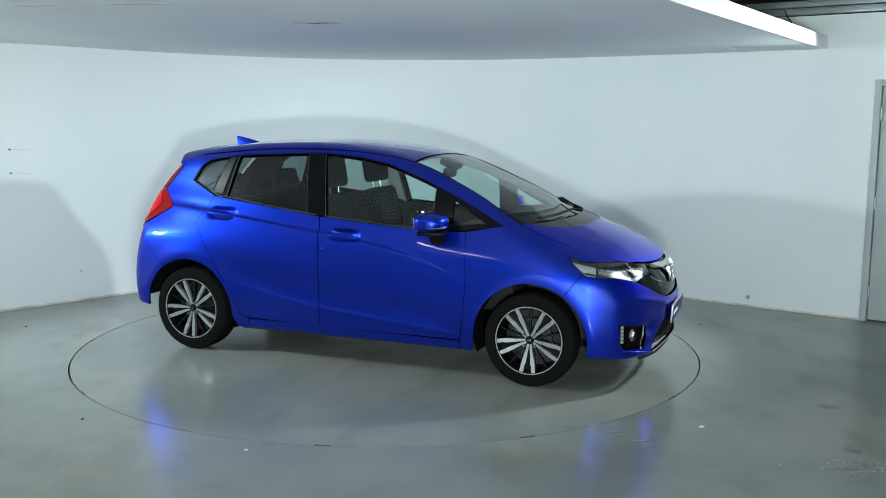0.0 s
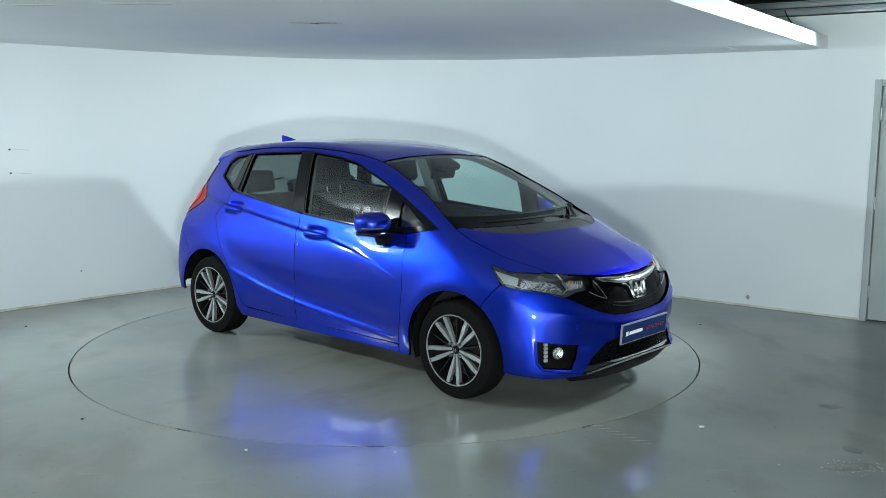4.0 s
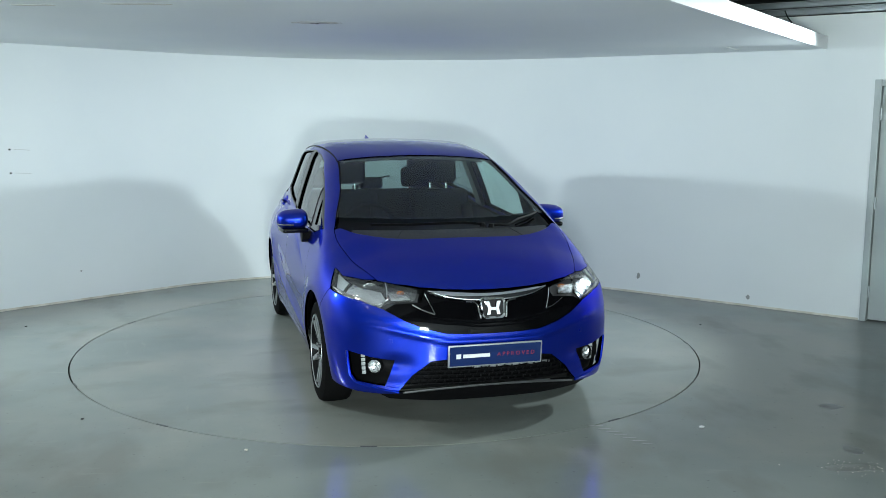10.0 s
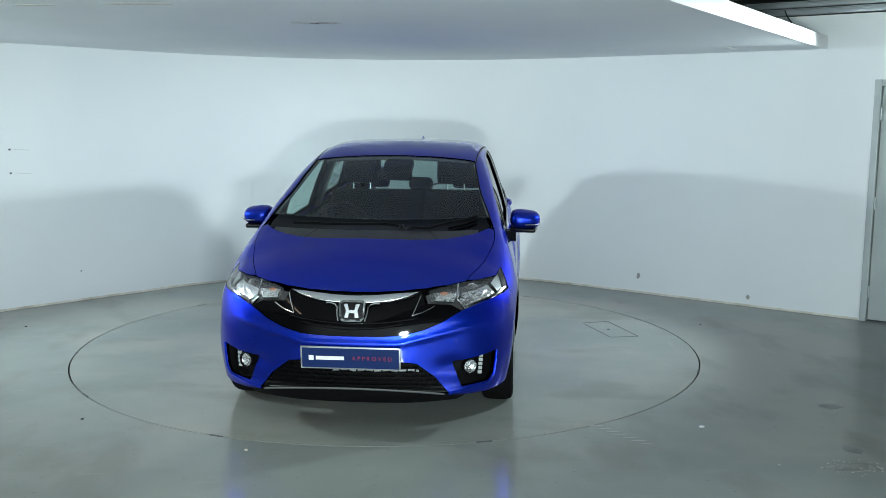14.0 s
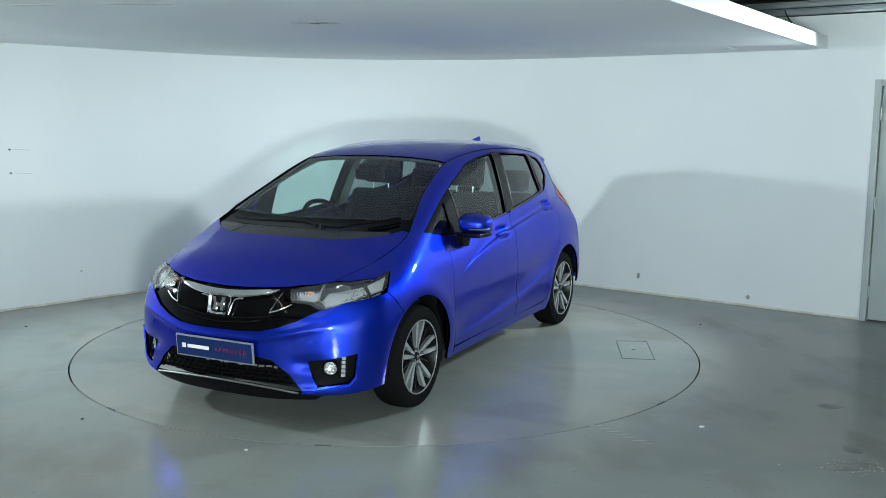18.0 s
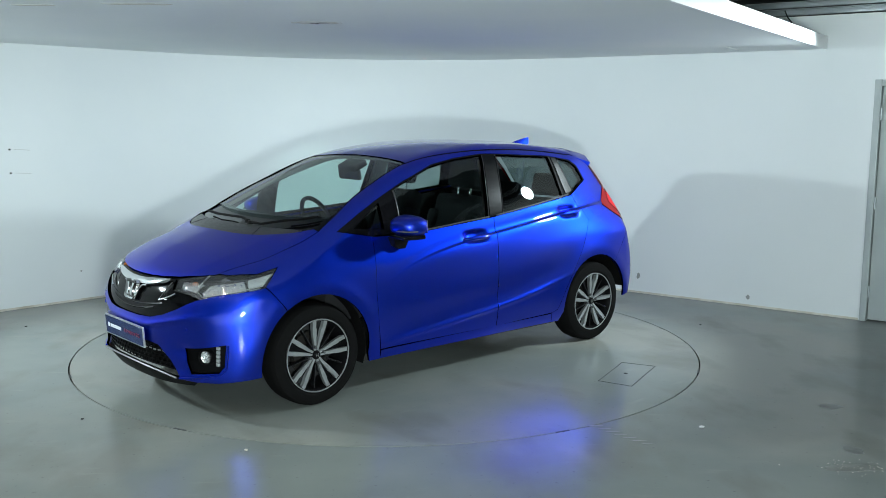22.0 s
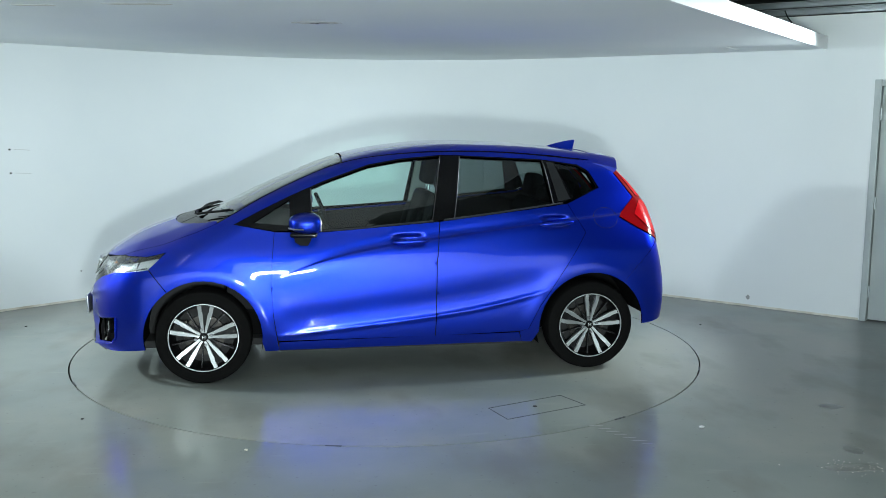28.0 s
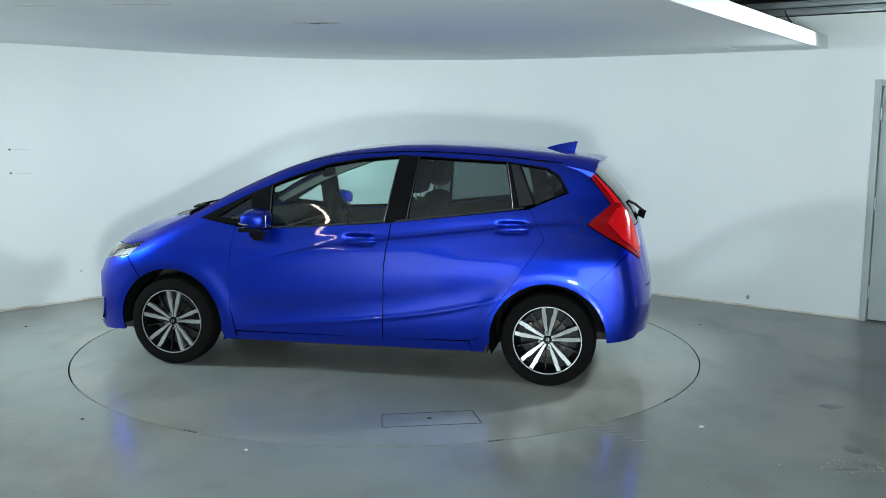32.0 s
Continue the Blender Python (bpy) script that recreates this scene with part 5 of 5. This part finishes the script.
vary(EDGING, 7, (0.48, 0.44, 0.36), (0.76, 0.74, 0.66))
tagged(wall_strip("baseboard", path, 0.0, 0.018, EDGING, 0.002), "worn cream paint edge along the wall's foot", "trim", kind="structure")


def blot(name, mat, centre, normal, w, h, seed, label, category, lift=0.004, thick=0.003):
    """An uneven flat patch: a chip, a stain edge or a scuff."""
    rng = random.Random(seed)
    q = Vector(normal).to_track_quat("Z", "Y").to_matrix().to_4x4()
    bm = bmesh.new()
    n = 14
    pts = []
    for i in range(n):
        a = 2 * math.pi * i / n
        r = 0.72 + 0.4 * rng.random()
        pts.append((w / 2 * r * math.cos(a), h / 2 * r * math.sin(a)))
    prism(bm, pts, 0, thick, "Z")
    c = Vector(centre) + Vector(normal) * (lift - thick)
    return tagged(part(name, bm, mat, None, m=Matrix.Translation(c) @ q), label, category)


CHIP = material("grey_chip", (0.30, 0.31, 0.30), 0.85)
HOLE = material("dark_hole", (0.02, 0.02, 0.02), 0.9)
RUST = material("rust_stain", (0.42, 0.40, 0.37), 0.9)
CRUMB = material("pale_crumb", (0.62, 0.58, 0.50), 0.8)
SCUFF = material("floor_scuff", (0.13, 0.14, 0.13), 0.28, 0, 0, 0.23)
vary(SCUFF, 14, (0.150, 0.155, 0.138), (0.250, 0.262, 0.24))
nr = (-NR[0], -NR[1], 0)
nl = (-NL[0], -NL[1], 0)
sA = (Vector((3.24, 1.32)) - P_R.xy).dot(Vector(DIR_R))
sB = (Vector((2.41, 2.00)) - P_R.xy).dot(Vector(DIR_R))
blot("wall_chip", CHIP, along(sA, 0, 0.085), nr, 0.040, 0.045, 3, "small grey chip low on the white wall", "chip", 0.002)
blot("wall_chip", CHIP, along(sB, 0, 0.165), nr, 0.036, 0.062, 5, "small grey chip low on the white wall", "chip", 0.002)


def left_wall(s, z):
    return (ARC[-1][0] + DIR_L[0] * s, ARC[-1][1] + DIR_L[1] * s, z)


sC = (Vector((-3.23, 1.322)) - Vector(ARC[-1])).dot(Vector(DIR_L))
for z in (1.381, 1.18):
    blot("screw_hole", HOLE, left_wall(sC, z), nl, 0.022, 0.020, 7, "dark screw hole in the white wall", "hole", 0.002)
    for k in range(5):
        blot("wall_smudge", RUST, left_wall(sC - 0.05 - 0.028 * k, z - 0.002 * k), nl, 0.016, 0.006, 11 + k, "faint brown smudge beside a screw hole", "smudge", 0.0015, 0.001)
blot("wall_chip", CHIP, left_wall(sC - 0.58, 0.271), nl, 0.018, 0.016, 9, "tiny grey mark on the white wall", "chip", 0.002)
# cracked patch and slit in the ceiling
CEILSTAIN = material("faint_ceiling_stain", (0.70, 0.69, 0.655), 0.9)
vary(CEILSTAIN, 9, (0.60, 0.57, 0.52), (0.80, 0.81, 0.80))
blot("ceiling_patch", CEILSTAIN, (-0.47, -0.74, CEIL_Z), (0, 0, -1), 0.30, 0.20, 21, "pale brown stained patch in the ceiling", "stain", 0.002, 0.0015)
rng = random.Random(17)
for k in range(11):
    u = -0.14 + 0.028 * k
    blot("ceiling_crack", HOLE if 3 < k < 8 else RUST, (-0.47 + u, -0.71 + 0.06 * (rng.random() - 0.5) - 0.6 * u * u, CEIL_Z), (0, 0, -1), 0.022 + 0.03 * rng.random(), 0.012 + 0.022 * rng.random(), 50 + k, "dark flake along the crack in the ceiling", "crack", 0.004, 0.002)
blot("ceiling_stain", CEILSTAIN, (-1.35, -1.62, CEIL_Z), (0, 0, -1), 0.40, 0.10, 27, "faint brown stain on the ceiling", "stain", 0.002, 0.0015)
blot("ceiling_stain", CEILSTAIN, (-1.95, -1.50, CEIL_Z), (0, 0, -1), 0.30, 0.09, 28, "faint brown stain on the ceiling", "stain", 0.002, 0.0015)
bm = bmesh.new()
box(bm, (0.30, 0.022, 0.004), (2.88, 1.02, CEIL_Z - 0.002), (0, 0, 53))
tagged(part("ceiling_slit", bm, FASCIA, None), "thin white strip set in the ceiling", "trim")
# crumbs and scuffs on the floor
for x, y, w, k, col in ((-0.73, -2.27, 0.020, 1, CRUMB), (1.71, -2.0, 0.026, 2, WHITEINK), (-1.71, -1.74, 0.016, 3, HOLE), (2.55, 0.55, 0.02, 4, HOLE), (-2.9, 0.62, 0.02, 5, HOLE)):
    bm = bmesh.new()
    bmesh.ops.create_icosphere(bm, subdivisions=1, radius=w / 2, matrix=Matrix.Diagonal((1, 1.3, 0.5, 1)))
    rng = random.Random(k)
    for v in bm.verts:
        v.co *= 0.8 + 0.4 * rng.random()
    tagged(part("crumb", bm, col, None, m=pose(x, y, w * 0.2, 0, 0, 40 * k)), "small crumb of debris lying on the floor", "crumb", "crumbs on the floor")
for x, y, w, h, k in ((2.60, -1.65, 0.16, 0.12, 31), (2.37, -2.38, 0.12, 0.13, 32), (2.25, -2.62, 0.30, 0.10, 36)):
    blot("floor_stain", SCUFF, (x, y, 0), (0, 0, 1), w, h, k, "dull dark scuff on the painted floor", "stain", 0.0012, 0.001)
for k in range(7):
    blot("skid_mark", SCUFF, (1.13 + 0.035 * k, -1.95 - 0.05 * k, 0), (0, 0, 1), 0.09, 0.016 + 0.004 * (k % 3), 41 + k, "dark skid streak on the painted floor", "stain", 0.0012, 0.001)

# pale grit strewn over the worn patch
rng = random.Random(5)
bm = bmesh.new()
for k in range(60):
    x, y, w = 2.27 + rng.gauss(0, 0.10), -2.62 + rng.gauss(0, 0.045), 0.0015 + 0.0022 * rng.random()
    bmesh.ops.create_icosphere(bm, subdivisions=1, radius=w, matrix=pose(x, y, w * 0.5, 0, 0, 57 * k) @ Matrix.Diagonal((1, 1.4, 0.6, 1)))
tagged(part("grit", bm, CRUMB, None), "pale grit strewn over the floor", "grit", kind="stuff")

# hatch cut into the turntable, with its lifting hole
GROOVE = material("dark_groove", (0.045, 0.05, 0.048), 0.7)
quad = [(-0.97, 1.69), (-0.88, 1.48), (-0.39, 1.668), (-0.452, 1.885)]
for (x0, y0), (x1, y1) in zip(quad, quad[1:] + quad[:1]):
    bm = bmesh.new()
    d = Vector((x1 - x0, y1 - y0))
    box(bm, (d.length, 0.006, 0.003), ((x0 + x1) / 2, (y0 + y1) / 2, 0.0), (0, 0, math.degrees(math.atan2(d.y, d.x))))
    part("hatch_groove", bm, GROOVE, turntable)
bm = bmesh.new()
cone(bm, 0.014, 0.014, 0.003, Matrix.Translation((-0.668, 1.672, 0.0)), 16)
part("lifting_hole", bm, HOLE, turntable)
# worn steel pieces round the table's edge
for a in (20, 75, 118, 152, 199, 236, 284, 312, 343):
    bm = bmesh.new()
    n = 5
    lo_, hi_ = [], []
    for i in range(n + 1):
        t_ = radians(a + 2.2 * i / n)
        lo_.append((2.231 * math.cos(t_), 2.231 * math.sin(t_)))
        hi_.append((2.243 * math.cos(t_), 2.243 * math.sin(t_)))
    prism(bm, lo_ + hi_[::-1], -0.02, 0.0015, "Z")
    part("edge_chip", bm, GROOVE, turntable)

CAR_X, CAR_Y = 0.0124, 0.0967


def heading(t):
    u = (t - 16) / 16
    return -22.94 - 5.3903 * t - 0.2344 * u * u + 0.9113 * u**3


def motions():
    rows = []
    for i in range(33):
        a = radians(heading(i))
        rows.append((float(i), pose(math.cos(a) * CAR_X - math.sin(a) * CAR_Y, math.sin(a) * CAR_X + math.cos(a) * CAR_Y, 0, 0, 0, heading(i))))
    walk(car, rows)
    walk(turntable, [(float(i), pose(0, 0, 0, 0, 0, heading(i))) for i in range(33)])


motions()
